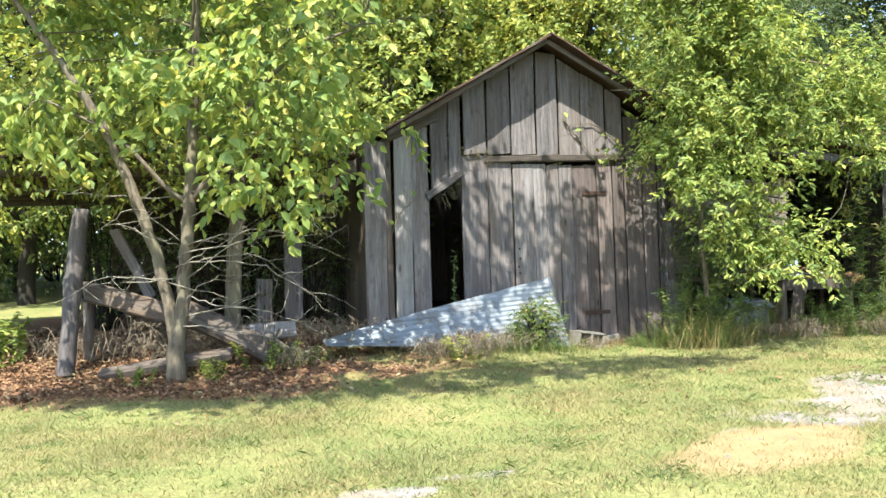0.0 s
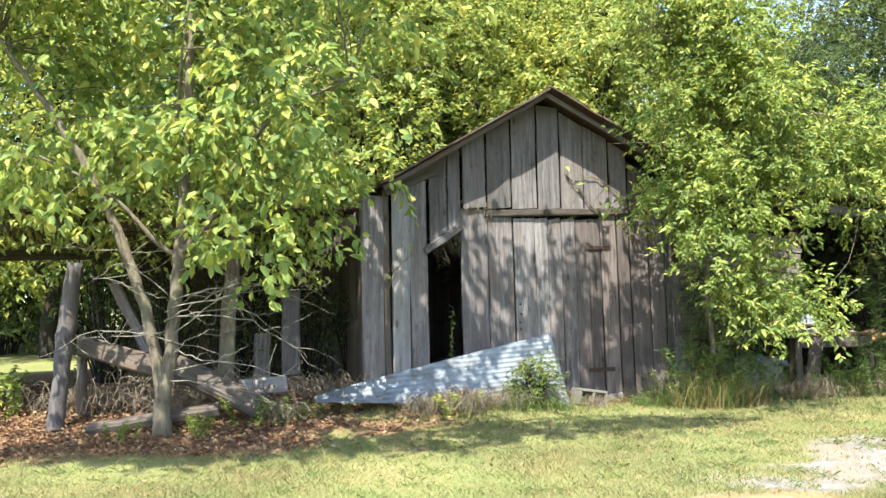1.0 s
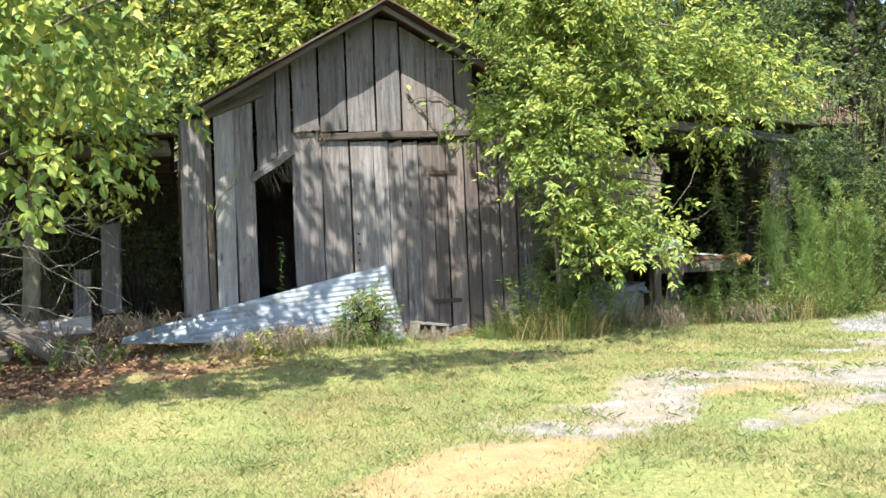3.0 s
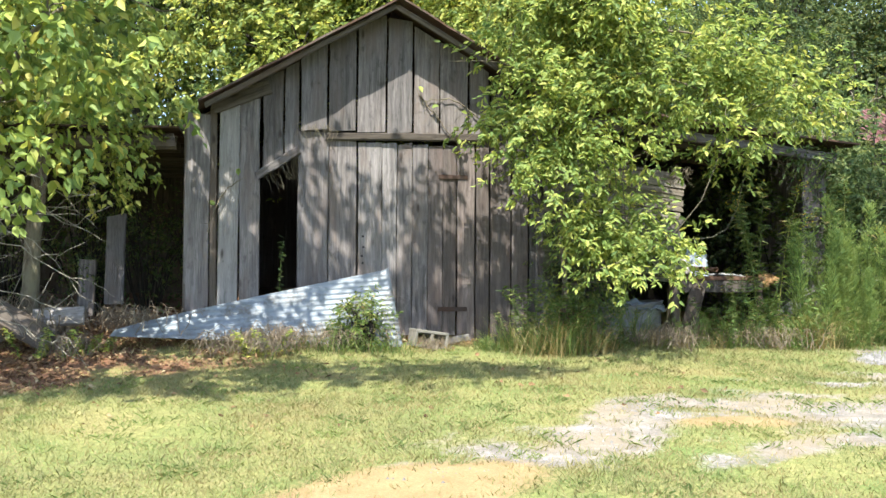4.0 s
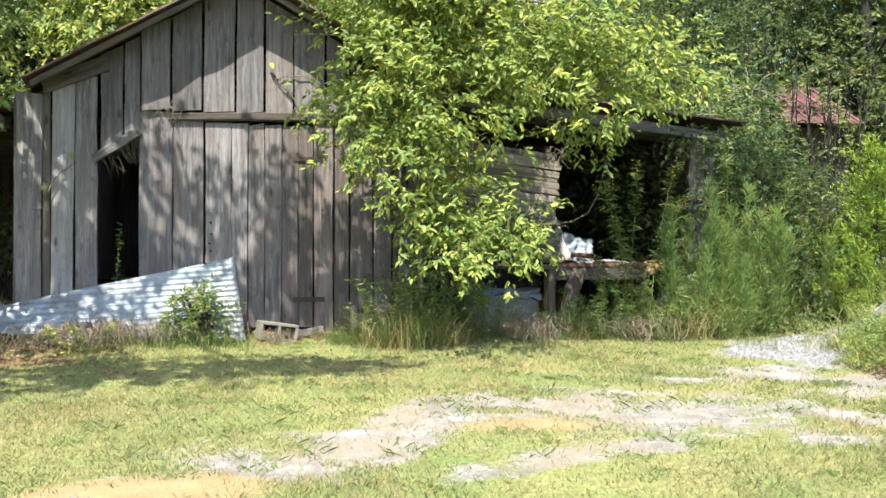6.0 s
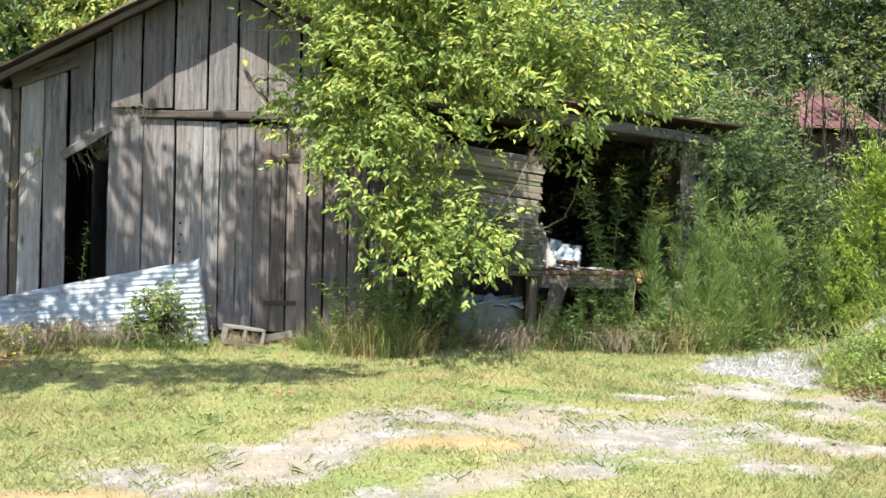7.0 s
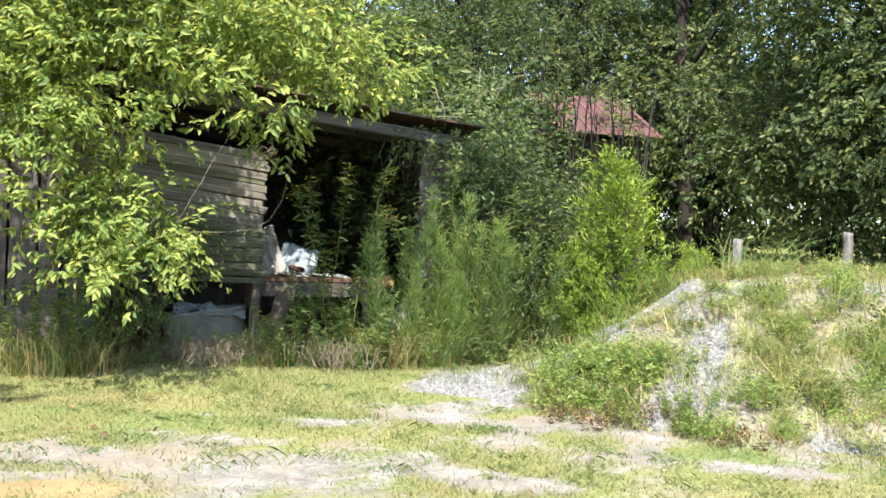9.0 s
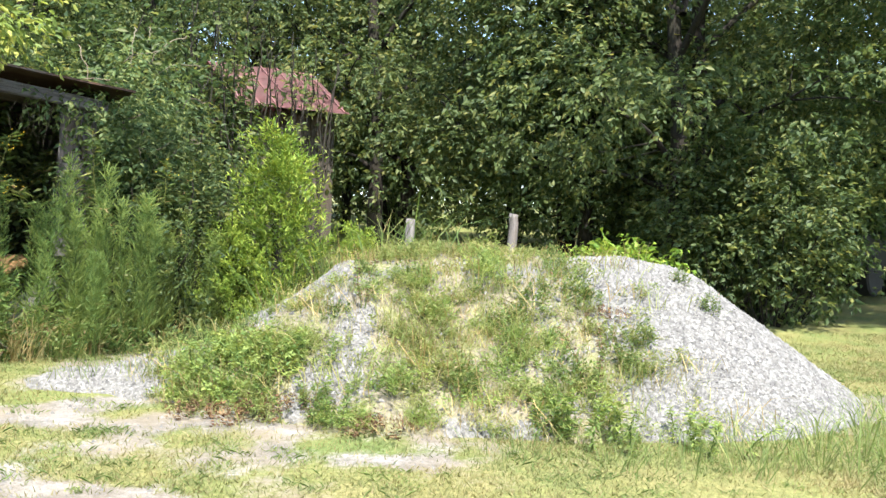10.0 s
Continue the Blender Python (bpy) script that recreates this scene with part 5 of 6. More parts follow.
place([stalk_weed(63, 0.95, 0.09, 0.018, 4), stalk_weed(64, 0.75, 0.10, 0.02, 5)],
      [(2.8, 11.25, 0.9), (3.05, 11.2, 0.9), (3.3, 11.3, 0.8), (3.5, 11.35, 0.6), (2.65, 11.4, 0.6), (3.15, 11.4, 0.9), (3.8, 11.7, 0.65), (4.5, 11.75, 0.4), (4.75, 11.75, 0.5), (4.9, 11.75, 0.8), (5.15, 11.75, 0.8), (5.5, 11.8, 0.8), (5.85, 11.75, 0.7), (6.3, 11.85, 0.7)], rw)
# a shoot in the open doorway, and the green bush by the tin sheet
place([stalk_weed(65, 1.1, 0.06, 0.022, 1, False, LEAF_MID, "single green shoot growing in the open doorway")], [(0.12, 11.15, 1.0)], rw)
BUSHY_AT = [(1.1, 10.95, 1.0), (0.85, 10.8, 0.55)]
place([stalk_weed(67, 0.35, 0.08, 0.03, 5, False, LEAF_FRESH, "low green weeds on the lawn's edge")],
      [(0.2, 10.2, 0.8), (-1.4, 10.05, 0.6), (-1.9, 9.8, 0.8), (-4.9, 10.3, 1.3), (-5.4, 10.6, 1.4), (-5.9, 10.4, 1.3), (-2.3, 9.5, 0.7), (-3.1, 9.3, 0.6)], rw)
# tall grass and straw tufts
TALL = [grass_tuft(71, 0.62, 90, 0.25, LEAF_WEED, "tuft of tall green grass"), grass_tuft(72, 0.55, 80, 0.3, STRAW, "tuft of dry straw-coloured grass", 0.005)]
place(TALL, [(3.4, 11.2, 1.0), (3.1, 11.0, 0.9), (2.9, 11.2, 1.0), (2.75, 11.1, 0.8), (2.6, 11.35, 0.8), (3.5, 11.15, 0.8), (2.9, 11.15, 0.75), (3.0, 11.3, 1.1), (3.25, 11.05, 0.9), (3.35, 11.2, 0.8), (2.45, 11.25, 0.5), (3.6, 11.25, 0.6), (4.0, 11.9, 0.9), (4.15, 11.6, 0.4), (3.1, 11.1, 0.7), (4.8, 11.6, 0.5),
             (5.25, 11.7, 0.7), (5.5, 11.75, 0.5), (6.1, 11.9, 0.6), (2.1, 11.55, 0.4), (1.75, 11.5, 0.45), (1.95, 11.25, 0.3), (2.35, 11.35, 0.45), (4.4, 11.7, 0.35), (4.65, 11.8, 0.8), (6.5, 12.1, 0.8), (6.8, 12.3, 0.7), (7.1, 12.5, 1.0), (7.5, 12.7, 0.8), (8.0, 12.7, 1.1), (5.0, 11.65, 0.7), (5.35, 11.7, 0.6), (5.65, 11.7, 0.8), (5.9, 11.75, 0.9), (6.25, 11.85, 0.7), (6.05, 11.8, 0.9), (6.4, 11.95, 0.8), (4.5, 11.6, 0.5)], rw)
place([leafy_mound(306, LEAF_WEED, 0.3, 0.26, 90, 0.07, 0.016, "bushy green weed along the lean-to's foot"), leafy_mound(307, LEAF_MID, 0.24, 0.3, 80, 0.055, 0.022, "low leafy weed along the lean-to's foot")],
      [(2.75, 11.3, 0.6), (3.45, 11.35, 0.7), (3.15, 11.3, 0.75), (3.75, 11.55, 0.6), (4.3, 11.6, 0.35), (4.65, 11.65, 0.4), (4.95, 11.75, 0.8), (5.35, 11.85, 0.8), (5.75, 11.8, 0.9), (6.05, 12.05, 1.0), (6.75, 12.2, 1.0), (7.15, 12.5, 1.2), (5.55, 12.1, 1.2), (2.3, 11.5, 0.5), (3.2, 11.5, 0.8)], rw)
# dry brush in front of the tin sheet
place([grass_tuft(73, 0.40, 90, 0.45, STRAW, "tangle of dry brush in front of the tin sheet", 0.006, "dry_brush"), grass_tuft(74, 0.22, 90, 0.4, LEAF_WEED, "low grass in front of the tin sheet", 0.006)],
      [(0.15, 10.5, 0.75), (-0.2, 10.35, 0.9), (0.45, 10.6, 0.6), (0.65, 10.6, 1.0), (1.6, 11.1, 0.4), (0.9, 10.7, 1.0), (-1.0, 10.3, 0.4), (1.4, 10.9, 0.9), (-0.6, 10.3, 0.35), (-1.5, 10.05, 0.9), (0.3, 10.2, 0.3), (0.2, 10.3, 1.0), (-2.5, 9.65, 0.4), (1.15, 10.8, 1.0)], rw)
rb = random.Random(31)
brush = []
for k in range(150):
    s = Vector((rb.gauss(0, 0.42), rb.gauss(0, 0.14), rb.uniform(-0.02, 0.08)))
    a, ln = rb.uniform(0, 6.28), rb.uniform(0.15, 0.45)
    m = s + Vector((math.cos(a) * ln * 0.5, math.sin(a) * ln * 0.35, rb.uniform(0.06, 0.26)))
    e = s + Vector((math.cos(a) * ln, math.sin(a) * ln * 0.7, rb.uniform(-0.02, 0.16)))
    brush.append(smooth_path([s, m, e], [0.004, 0.0035, 0.002], 5, 0.012, rb))
brush_pile = plant("brush_pile", "tangle of dry brown brush in front of the tin sheet", "brush", [], brush, DRY_TWIG)
place([brush_pile], [(0.35, 10.62, 1.0), (-0.15, 10.45, 0.7), (0.75, 10.75, 0.8), (4.95, 11.85, 0.8), (1.75, 11.33, 0.55), (4.1, 11.9, 0.7), (0.1, 10.5, 0.9), (4.5, 11.85, 0.8), (5.3, 11.95, 0.8), (-1.7, 10.1, 0.8), (-2.3, 10.9, 1.2), (-3.2, 11.1, 1.3), (-1.5, 11.0, 1.2), (-2.8, 10.4, 1.0), (-4.0, 10.6, 1.2)], random.Random(4))
# growth on the gravel pile
crng = np.random.default_rng(55)
ca, cw = inside([(0, 0, 0.03, 0.42, 0.36, 0.05), (0.3, 0.1, 0.03, 0.3, 0.25, 0.04)], 110, crng, 0.7)
ca[:, 2] = np.abs(ca[:, 2])
creeper = plant("creeping_weed", "low creeping leafy weed spreading over the gravel pile", "weed", [sprays(ca, cw * np.array([1, 1, 0.3]), 7, 0.09, 0.035, 0.016, LEAF_FEATHER, crng, 0.0, "foliage")], [], None, "weeds on the gravel pile")
place([creeper], [(7.75, 10.5, 1.2), (7.45, 10.7, 0.9), (8.6, 9.7, 0.8), (9.0, 9.4, 0.8)], random.Random(8))
pile_spots = []
for k in range(1500):
    x, y = rw.uniform(6.9, 11.2), rw.uniform(8.9, 11.4)
    if float(heap_h(x, y)) > 0.0 and rw.random() < 0.55 * float(heap_grown(x, y)) - 0.04 + 0.10 * float(waves(x, y, 6, 61)):
        pile_spots.append((x, y, rw.uniform(0.3, 0.95) * (0.65 if y > 10.4 else 1.0)))


place([grass_tuft(75, 0.30, 70, 0.5, GRASS_WILD, "tuft of wild grass on the gravel pile", 0.006), leafy_mound(301, GRASS_WILD, 0.14, 0.24, 70, 0.045, 0.011, "low pale green leafy weed on the gravel pile"),
       grass_tuft(76, 0.26, 60, 0.5, STRAW, "dry grass tuft on the gravel pile", 0.005), leafy_mound(302, LEAF_WEED, 0.17, 0.2, 60, 0.04, 0.013, "low green leafy weed on the gravel pile"),
       leafy_mound(303, LEAF_FEATHER, 0.2, 0.18, 60, 0.05, 0.009, "fine-leaved green weed on the gravel pile")], pile_spots, rw)
thin_spots = []
for k in range(760):
    x, y = rw.uniform(7.0, 10.7), rw.uniform(8.9, 11.2)
    if float(heap_h(x, y)) > -0.01 and rw.random() < 0.25 + 0.5 * float(heap_grown(x, y)):
        thin_spots.append((x, y, rw.uniform(0.4, 1.0)))
place([grass_tuft(77, 0.2, 24, 0.5, STRAW, "thin dry grass on the gravel pile", 0.005), grass_tuft(79, 0.2, 26, 0.5, GRASS_WILD, "thin green grass on the gravel pile", 0.005), leafy_mound(308, GRASS_WILD, 0.06, 0.16, 22, 0.03, 0.011, "sparse low weed on the gravel pile")], thin_spots, rw)
place([leafy_mound(304, LEAF_FEATHER, 0.13, 0.34, 150, 0.035, 0.015, "dense green creeping weed on the gravel pile")], [(7.45, 10.2, 0.9), (7.75, 10.15, 1.0), (7.3, 10.5, 0.9), (7.65, 10.45, 0.9), (7.55, 9.95, 0.6), (7.2, 10.3, 0.7), (8.1, 9.5, 0.7)], rw)
place([leafy_mound(305, LITTER, 0.08, 0.22, 50, 0.03, 0.013, "reddish withered ground weed at the gravel pile's foot")], [(7.5, 9.8, 1.0), (7.2, 9.95, 0.8), (8.3, 9.3, 0.9), (7.8, 9.75, 0.8), (10.2, 9.9, 0.7)], rw)
place([stalk_weed(69, 0.85, 0.05, 0.012, 2, False, LITTER, "dark dry weed stalk on the gravel pile")], [(9.75, 9.25, 0.8), (8.4, 10.3, 0.7)], rw)
place([stalk_weed(70, 0.3, 0.06, 0.014, 8, False, LEAF_FEATHER, "green weed at the foot of the gravel pile")],
      [(9.4, 8.95, 1.0), (9.7, 8.85, 1.1), (10.2, 8.75, 0.9), (7.7, 10.2, 1.0), (7.9, 10.0, 0.9), (7.4, 10.5, 0.9), (8.0, 9.6, 0.7)], rw)
place([grass_tuft(179, 0.2, 60, 0.5, GRASS_GREEN, "low grass on the gravel pile's tail", 0.006)], [(6.5, 11.0, 0.8), (6.9, 10.9, 0.9), (7.2, 11.0, 0.9), (7.1, 11.4, 0.8), (7.5, 11.0, 1.0), (7.6, 11.4, 0.9), (6.7, 11.4, 0.7), (7.4, 10.7, 1.0), (7.8, 11.1, 1.0)], rw)
place([grass_tuft(178, 0.34, 80, 0.5, GRASS_GREEN, "bright green grass tuft at the foot of the gravel pile", 0.006)],
      [(9.5, 8.5, 0.9), (10.0, 8.5, 0.9), (10.5, 8.5, 1.0), (11.0, 8.5, 1.0), (11.4, 8.6, 1.1), (11.8, 8.8, 1.1), (12.1, 9.0, 1.0), (9.0, 8.8, 0.7), (10.8, 8.25, 1.0), (11.5, 8.3, 1.1), (12.4, 9.3, 0.9), (12.6, 8.8, 1.1), (10.2, 8.2, 0.8)], rw)
place([grass_tuft(78, 0.8, 36, 0.3, LEAF_WEED, "tall arching grass behind the gravel pile", 0.008)], [(8.9, 11.6, 1.0), (9.3, 11.6, 1.1), (9.6, 11.7, 1.0), (8.5, 11.7, 0.9), (9.0, 11.9, 1.2), (9.9, 11.7, 0.9), (8.1, 11.9, 1.0)], rw)

# bright juniper beside the pile
def juniper(seed, h, rad):
    rng, r = np.random.default_rng(seed), random.Random(seed)
    pts, ways = [], []
    for k in range(46):
        z0, a = h * (0.03 + 0.82 * (k / 46)), k * 2.4 + r.uniform(-0.4, 0.4)
        ln = rad * (1.15 - 0.95 * z0 / h) * r.uniform(0.55, 1.15)
        way = Vector((math.cos(a), math.sin(a), r.uniform(0.5, 1.0)))
        for j in range(26):
            f = 0.15 + 0.85 * j / 25
            q = Vector((0, 0, z0)) + way * ln * f
            pts.append(tuple(q + Vector((r.gauss(0, 0.05), r.gauss(0, 0.05), r.gauss(0, 0.04)))))
            ways.append((way.x, way.y, way.z + 0.5))
    p, way = np.array(pts), np.array(ways)
    stems = [smooth_path([(0, 0, -0.1), (0.03, 0, h * 0.5), (0, 0, h * 0.97)], [0.04, 0.03, 0.006], 6, 0.01, r)]
    return plant("juniper", "bright yellow-green young juniper beside the gravel pile", "bush", [sprays(p, way, 9, 0.17, 0.06, 0.014, LEAF_CEDAR, rng, -0.3, "foliage")], stems, BARK_DARK)


place([juniper(91, 2.15, 0.58)], [(8.15, 12.7, 1.05), (8.95, 12.7, 0.55), (7.7, 12.6, 0.6)], rw)

# shrubs: tangle beyond the lean-to, hedge under the dark trees, growth over the pole shed
B1 = [(0, 0, 0.7, 0.6, 0.55, 0.7), (0.25, 0.1, 1.3, 0.45, 0.45, 0.5), (-0.3, 0, 1.1, 0.4, 0.4, 0.5)]
B2 = [(0, 0, 1.0, 1.1, 0.9, 1.0), (0.6, 0.2, 1.9, 0.8, 0.7, 0.8), (-0.6, 0, 1.7, 0.8, 0.7, 0.8)]
tangle = shrub(81, LEAF_DARK, B1, 260, 0.055, 0.022, "tangled green shrub at the lean-to's corner")
tangle2 = shrub(82, LEAF_DARK, B1, 300, 0.07, 0.026, "tangled weedy shrub at the lean-to's corner")
place([tangle, tangle2], [(6.95, 12.7, 0.8), (7.3, 12.9, 1.0), (6.7, 12.6, 0.7), (7.5, 13.9, 1.1), (7.0, 13.4, 1.15), (6.75, 13.2, 1.0), (8.6, 13.4, 0.5), (7.6, 13.0, 0.85), (7.25, 12.75, 0.7), (8.75, 13.0, 0.55), (7.9, 13.3, 0.9)], rw)
place([shrub(87, LEAF_WEED, [(0, 0, 0.28, 0.36, 0.28, 0.26), (0.15, 0, 0.45, 0.2, 0.2, 0.16)], 150, 0.07, 0.018, "low bushy green weed beside the tin sheet", 10, 0.16)], BUSHY_AT, rw)
hedge = shrub(83, LEAF_DARK, B2, 650, 0.10, 0.05, "dark green undergrowth beneath the trees", 10, 0.4)
place([shrub(86, LEAF_DARK, B2, 800, 0.09, 0.04, "dark tangled shrub behind the lean-to", 10, 0.4)], [(7.1, 14.4, 0.72), (6.2, 14.6, 1.0), (6.0, 16.0, 1.3), (7.0, 17.6, 1.35)], rw)
place([shrub(88, LEAF_DARK, B1, 200, 0.06, 0.026, "dead and green growth tangled inside the dark pole shed", 8, 0.3, 0.4)], [(-1.7, 12.0, 0.9), (-2.6, 12.3, 1.0), (-3.4, 11.9, 0.9), (-4.4, 12.2, 1.1), (-1.2, 12.3, 0.9), (-2.2, 11.7, 0.5)], rw)
hedge2 = shrub(84, LEAF_MID, B2, 650, 0.11, 0.05, "green undergrowth beneath the trees", 10, 0.4)
place([hedge, hedge2], [(14.6, 14.6, 0.9), (-9.5, 19.0, 1.3), (15.0, 14.2, 1.0), (-6.5, 20.5, 1.2), (15.6, 14.6, 1.1), (-3.0, 19.0, 1.3), (24.0, 22.0, 1.4), (0.0, 18.2, 1.3), (21.0, 18.2, 1.3), (3.0, 17.6, 1.2), (23.5, 18.5, 1.4), (5.2, 16.6, 0.9),
                         (-12, 17.5, 1.4), (16.0, 18.5, 1.4), (6.3, 16.4, 1.0), (24.6, 19.5, 1.4), (26.0, 21.0, 1.2), (-14.5, 18.5, 1.6), (19.0, 20.0, 1.5), (-11, 22.5, 1.6), (-8.3, 24.5, 1.3), (-10.5, 25.5, 1.5), (-6.5, 26.0, 1.4), (-13, 26, 1.6), (9, 36, 2.4), (12.5, 38, 2.4), (16, 37, 2.6), (19.5, 38, 2.6), (23, 36, 2.6), (26.5, 35, 2.6), (3, 33, 2.4), (30, 30, 2.8), (5.5, 37, 2.4), (33, 26, 2.6), (14.5, 30.5, 2.0), (17.5, 29, 2.0), (20.5, 28.5, 2.0)], rw)
place([shrub(85, LEAF_CEDAR, [(0, 0, 0.4, 0.75, 0.3, 0.28)], 260, 0.10, 0.05, "bright lime-green low bush behind the gravel pile", 8, 0.2)], [(11.4, 11.8, 0.9)], rw)


def overgrowth(name, label, blobs, n, leaf, seed, leaf_l=0.09, leaf_w=0.045, droop=0.5):
    """A mat of leaves that hangs over something, with its own runners."""
    rng, r = np.random.default_rng(seed), random.Random(seed)
    o = Vector(blobs[0][:3])
    bl = [(b[0] - o.x, b[1] - o.y, b[2] - o.z, *b[3:]) for b in blobs]
    anchor, way = inside(bl, n, rng, 0.6)
    stems = []
    for a in anchor[rng.choice(n, 24, replace=False)]:
        e = Vector(a)
        s = e + Vector((r.uniform(-0.6, 0.6), r.uniform(0.1, 0.5), r.uniform(0.0, 0.5)))
        stems.append(smooth_path([s, s.lerp(e, 0.5) + Vector((0, 0, 0.08)), e], [0.008, 0.006, 0.003], 4, 0.02, r))
    root = plant(name, label, "vine", [sprays(anchor, way, 9, 0.28, leaf_l, leaf_w, leaf, rng, droop, "foliage")], stems, BARK)
    root.location = o
    return root


overgrowth("hanging_vine", "green vine mat hanging over the pole shed's roof edge", [(-4.0, 10.1, 3.2, 1.6, 0.5, 0.4), (-3.1, 10.15, 2.8, 0.8, 0.25, 0.3), (-1.6, 10.6, 2.6, 0.4, 0.2, 0.3), (-5.1, 9.85, 2.8, 0.9, 0.3, 0.3), (-5.6, 9.9, 3.2, 1.3, 0.5, 0.45), (-2.0, 10.7, 3.2, 1.1, 0.35, 0.35), (-1.5, 10.75, 2.85, 0.5, 0.3, 0.35), (-7.2, 9.4, 3.3, 1.2, 0.6, 0.6), (-3.5, 11.5, 3.9, 2.4, 0.9, 0.6), (-6.5, 11.0, 3.9, 2.0, 0.9, 0.6)], 1800, LEAF_FRESH, 95)
overgrowth("hanging_vine", "vine tangle trailing from the lean-to's roof corner", [(6.55, 13.05, 2.9, 0.35, 0.25, 0.35), (6.9, 13.1, 2.6, 0.4, 0.3, 0.6), (6.2, 12.95, 3.05, 0.4, 0.15, 0.15), (6.8, 13.6, 3.2, 0.5, 0.4, 0.6), (6.42, 12.95, 2.35, 0.22, 0.12, 0.5)], 420, LEAF_MID, 96, 0.07, 0.03)

overgrowth("hanging_vine", "shaded vine tangle hanging before the lean-to's broken siding", [(3.45, 11.95, 1.5, 0.45, 0.15, 0.45), (3.9, 12.18, 1.85, 0.5, 0.08, 0.22), (3.3, 11.8, 2.1, 0.3, 0.12, 0.4)], 330, LEAF_MID, 97, 0.06, 0.026)

# ---- junk in and under the lean-to ----


def bent_sheet(name, label, category, m, material, w, h, crumple, seed, thick=0.006, parent=None):
    nx, nz = 22, 16
    vs, fs = [], []
    for j in range(nz + 1):
        for i in range(nx + 1):
            f, g = i / nx, j / nz
            y = crumple * noise.noise((f * 5, g * 4, seed)) + 0.5 * crumple * noise.noise((f * 13, g * 11, seed))
            vs.append(((f - 0.5) * w, y, g * h))
    for j in range(nz):
        for i in range(nx):
            q = j * (nx + 1) + i
            fs.append((q, q + 1, q + nx + 2, q + nx + 1))
    ob = new(name, mesh_from(name, vs, fs, True, material))
    ob.matrix_world = m
    ob.modifiers.new("thickness", "SOLIDIFY").thickness = thick
    return tagged(ob, label, category)


def in_shed(u, d, z, rx=0, ry=0, rz=0):
    return BARN_M @ pose(u, d, z, rx, ry, rz)


# rusty bench with pipes and rags
bench = thing("work_bench", "rusty junk-laden bench inside the lean-to", "bench", in_shed(4.25, 0.35, base_z(4.25, 0.3)))
part("bench_top", box_bm(1.3, 0.7, 0.05, 0.008, Matrix.Translation((0, 0, 0.70))), RUST_PLAIN, bench)
for x in (-0.58, 0.58):
    for y in (-0.3, 0.3):
        part("leg", box_bm(0.07, 0.07, 0.68, 0.006, Matrix.Translation((x, y, 0.34))), WOOD_DARK, bench)
part("front_board", box_bm(1.2, 0.025, 0.14, 0.004, Matrix.Translation((0, -0.34, 0.60))), WOOD_DARK, bench)
ZB = base_z(4.25, 0.3) + 0.725
bent_sheet("plastic_sheet", "crumpled pale plastic sheeting on the bench", "plastic sheet", in_shed(4.15, 0.42, ZB, -30, 14), PLASTIC, 0.42, 0.38, 0.10, 3)
bent_sheet("plastic_sheet", "crumpled pale plastic sheeting lying on the bench edge", "plastic sheet", in_shed(4.3, 0.02, ZB + 0.02, -87, 2), WHITE, 0.7, 0.28, 0.03, 5)
bent_sheet("feed_sack", "grey-brown paper sack leaning in the lean-to", "sack", in_shed(3.86, 0.25, ZB, -14, -16), CARDBOARD, 0.34, 0.52, 0.07, 7, 0.05)
pv, pf = tubes([[((0, -0.25, 0), 0.03), ((0, 0.45, 0.02), 0.03)], ], 14)
pipe = new("iron_pipe", mesh_from("iron_pipe", pv, [q for q in pf if len(q) == 4], True, RUST_PLAIN))
pipe.matrix_world = in_shed(4.10, 0.0, ZB + 0.075)
pipe.modifiers.new("wall", "SOLIDIFY").thickness = 0.008
tagged(pipe, "short rusty pipe end on the bench", "pipe")
bent_sheet("foam_pad", "dirty ochre foam pad on the bench end", "foam", in_shed(4.95, 0.1, ZB - 0.06, -70, -8), OCHRE, 0.4, 0.22, 0.06, 11, 0.06)


# old enamel tub under the siding
def tub():
    root = thing("enamel_tub", "dirty white enamel tub half hidden in weeds", "tub", in_shed(3.25, 0.28, base_z(3.15, 0.2) - 0.02, 0, -8, 6) @ Matrix.Diagonal((0.85, 0.85, 0.85, 1)))
    vs, fs = [], []
    rings = [(0.40, 0.22, 0.0), (0.44, 0.25, 0.12), (0.47, 0.27, 0.40), (0.50, 0.30, 0.46), (0.51, 0.31, 0.48), (0.48, 0.285, 0.485), (0.45, 0.26, 0.44), (0.42, 0.23, 0.10)]
    n = 36
    for rx, ry, z in rings:
        for k in range(n):
            a = 6.2832 * k / n
            c, s = math.cos(a), math.sin(a)
            vs.append((rx * math.copysign(abs(c) ** 0.45, c), ry * math.copysign(abs(s) ** 0.45, s), z))
    for j in range(len(rings) - 1):
        for k in range(n):
            fs.append((j * n + k, j * n + (k + 1) % n, (j + 1) * n + (k + 1) % n, (j + 1) * n + k))
    fs.append(tuple(range(n - 1, -1, -1)))
    fs.append(tuple((len(rings) - 1) * n + k for k in range(n)))
    part("basin", mesh_from("basin", vs, fs, True, WHITE), None, root)
    return root


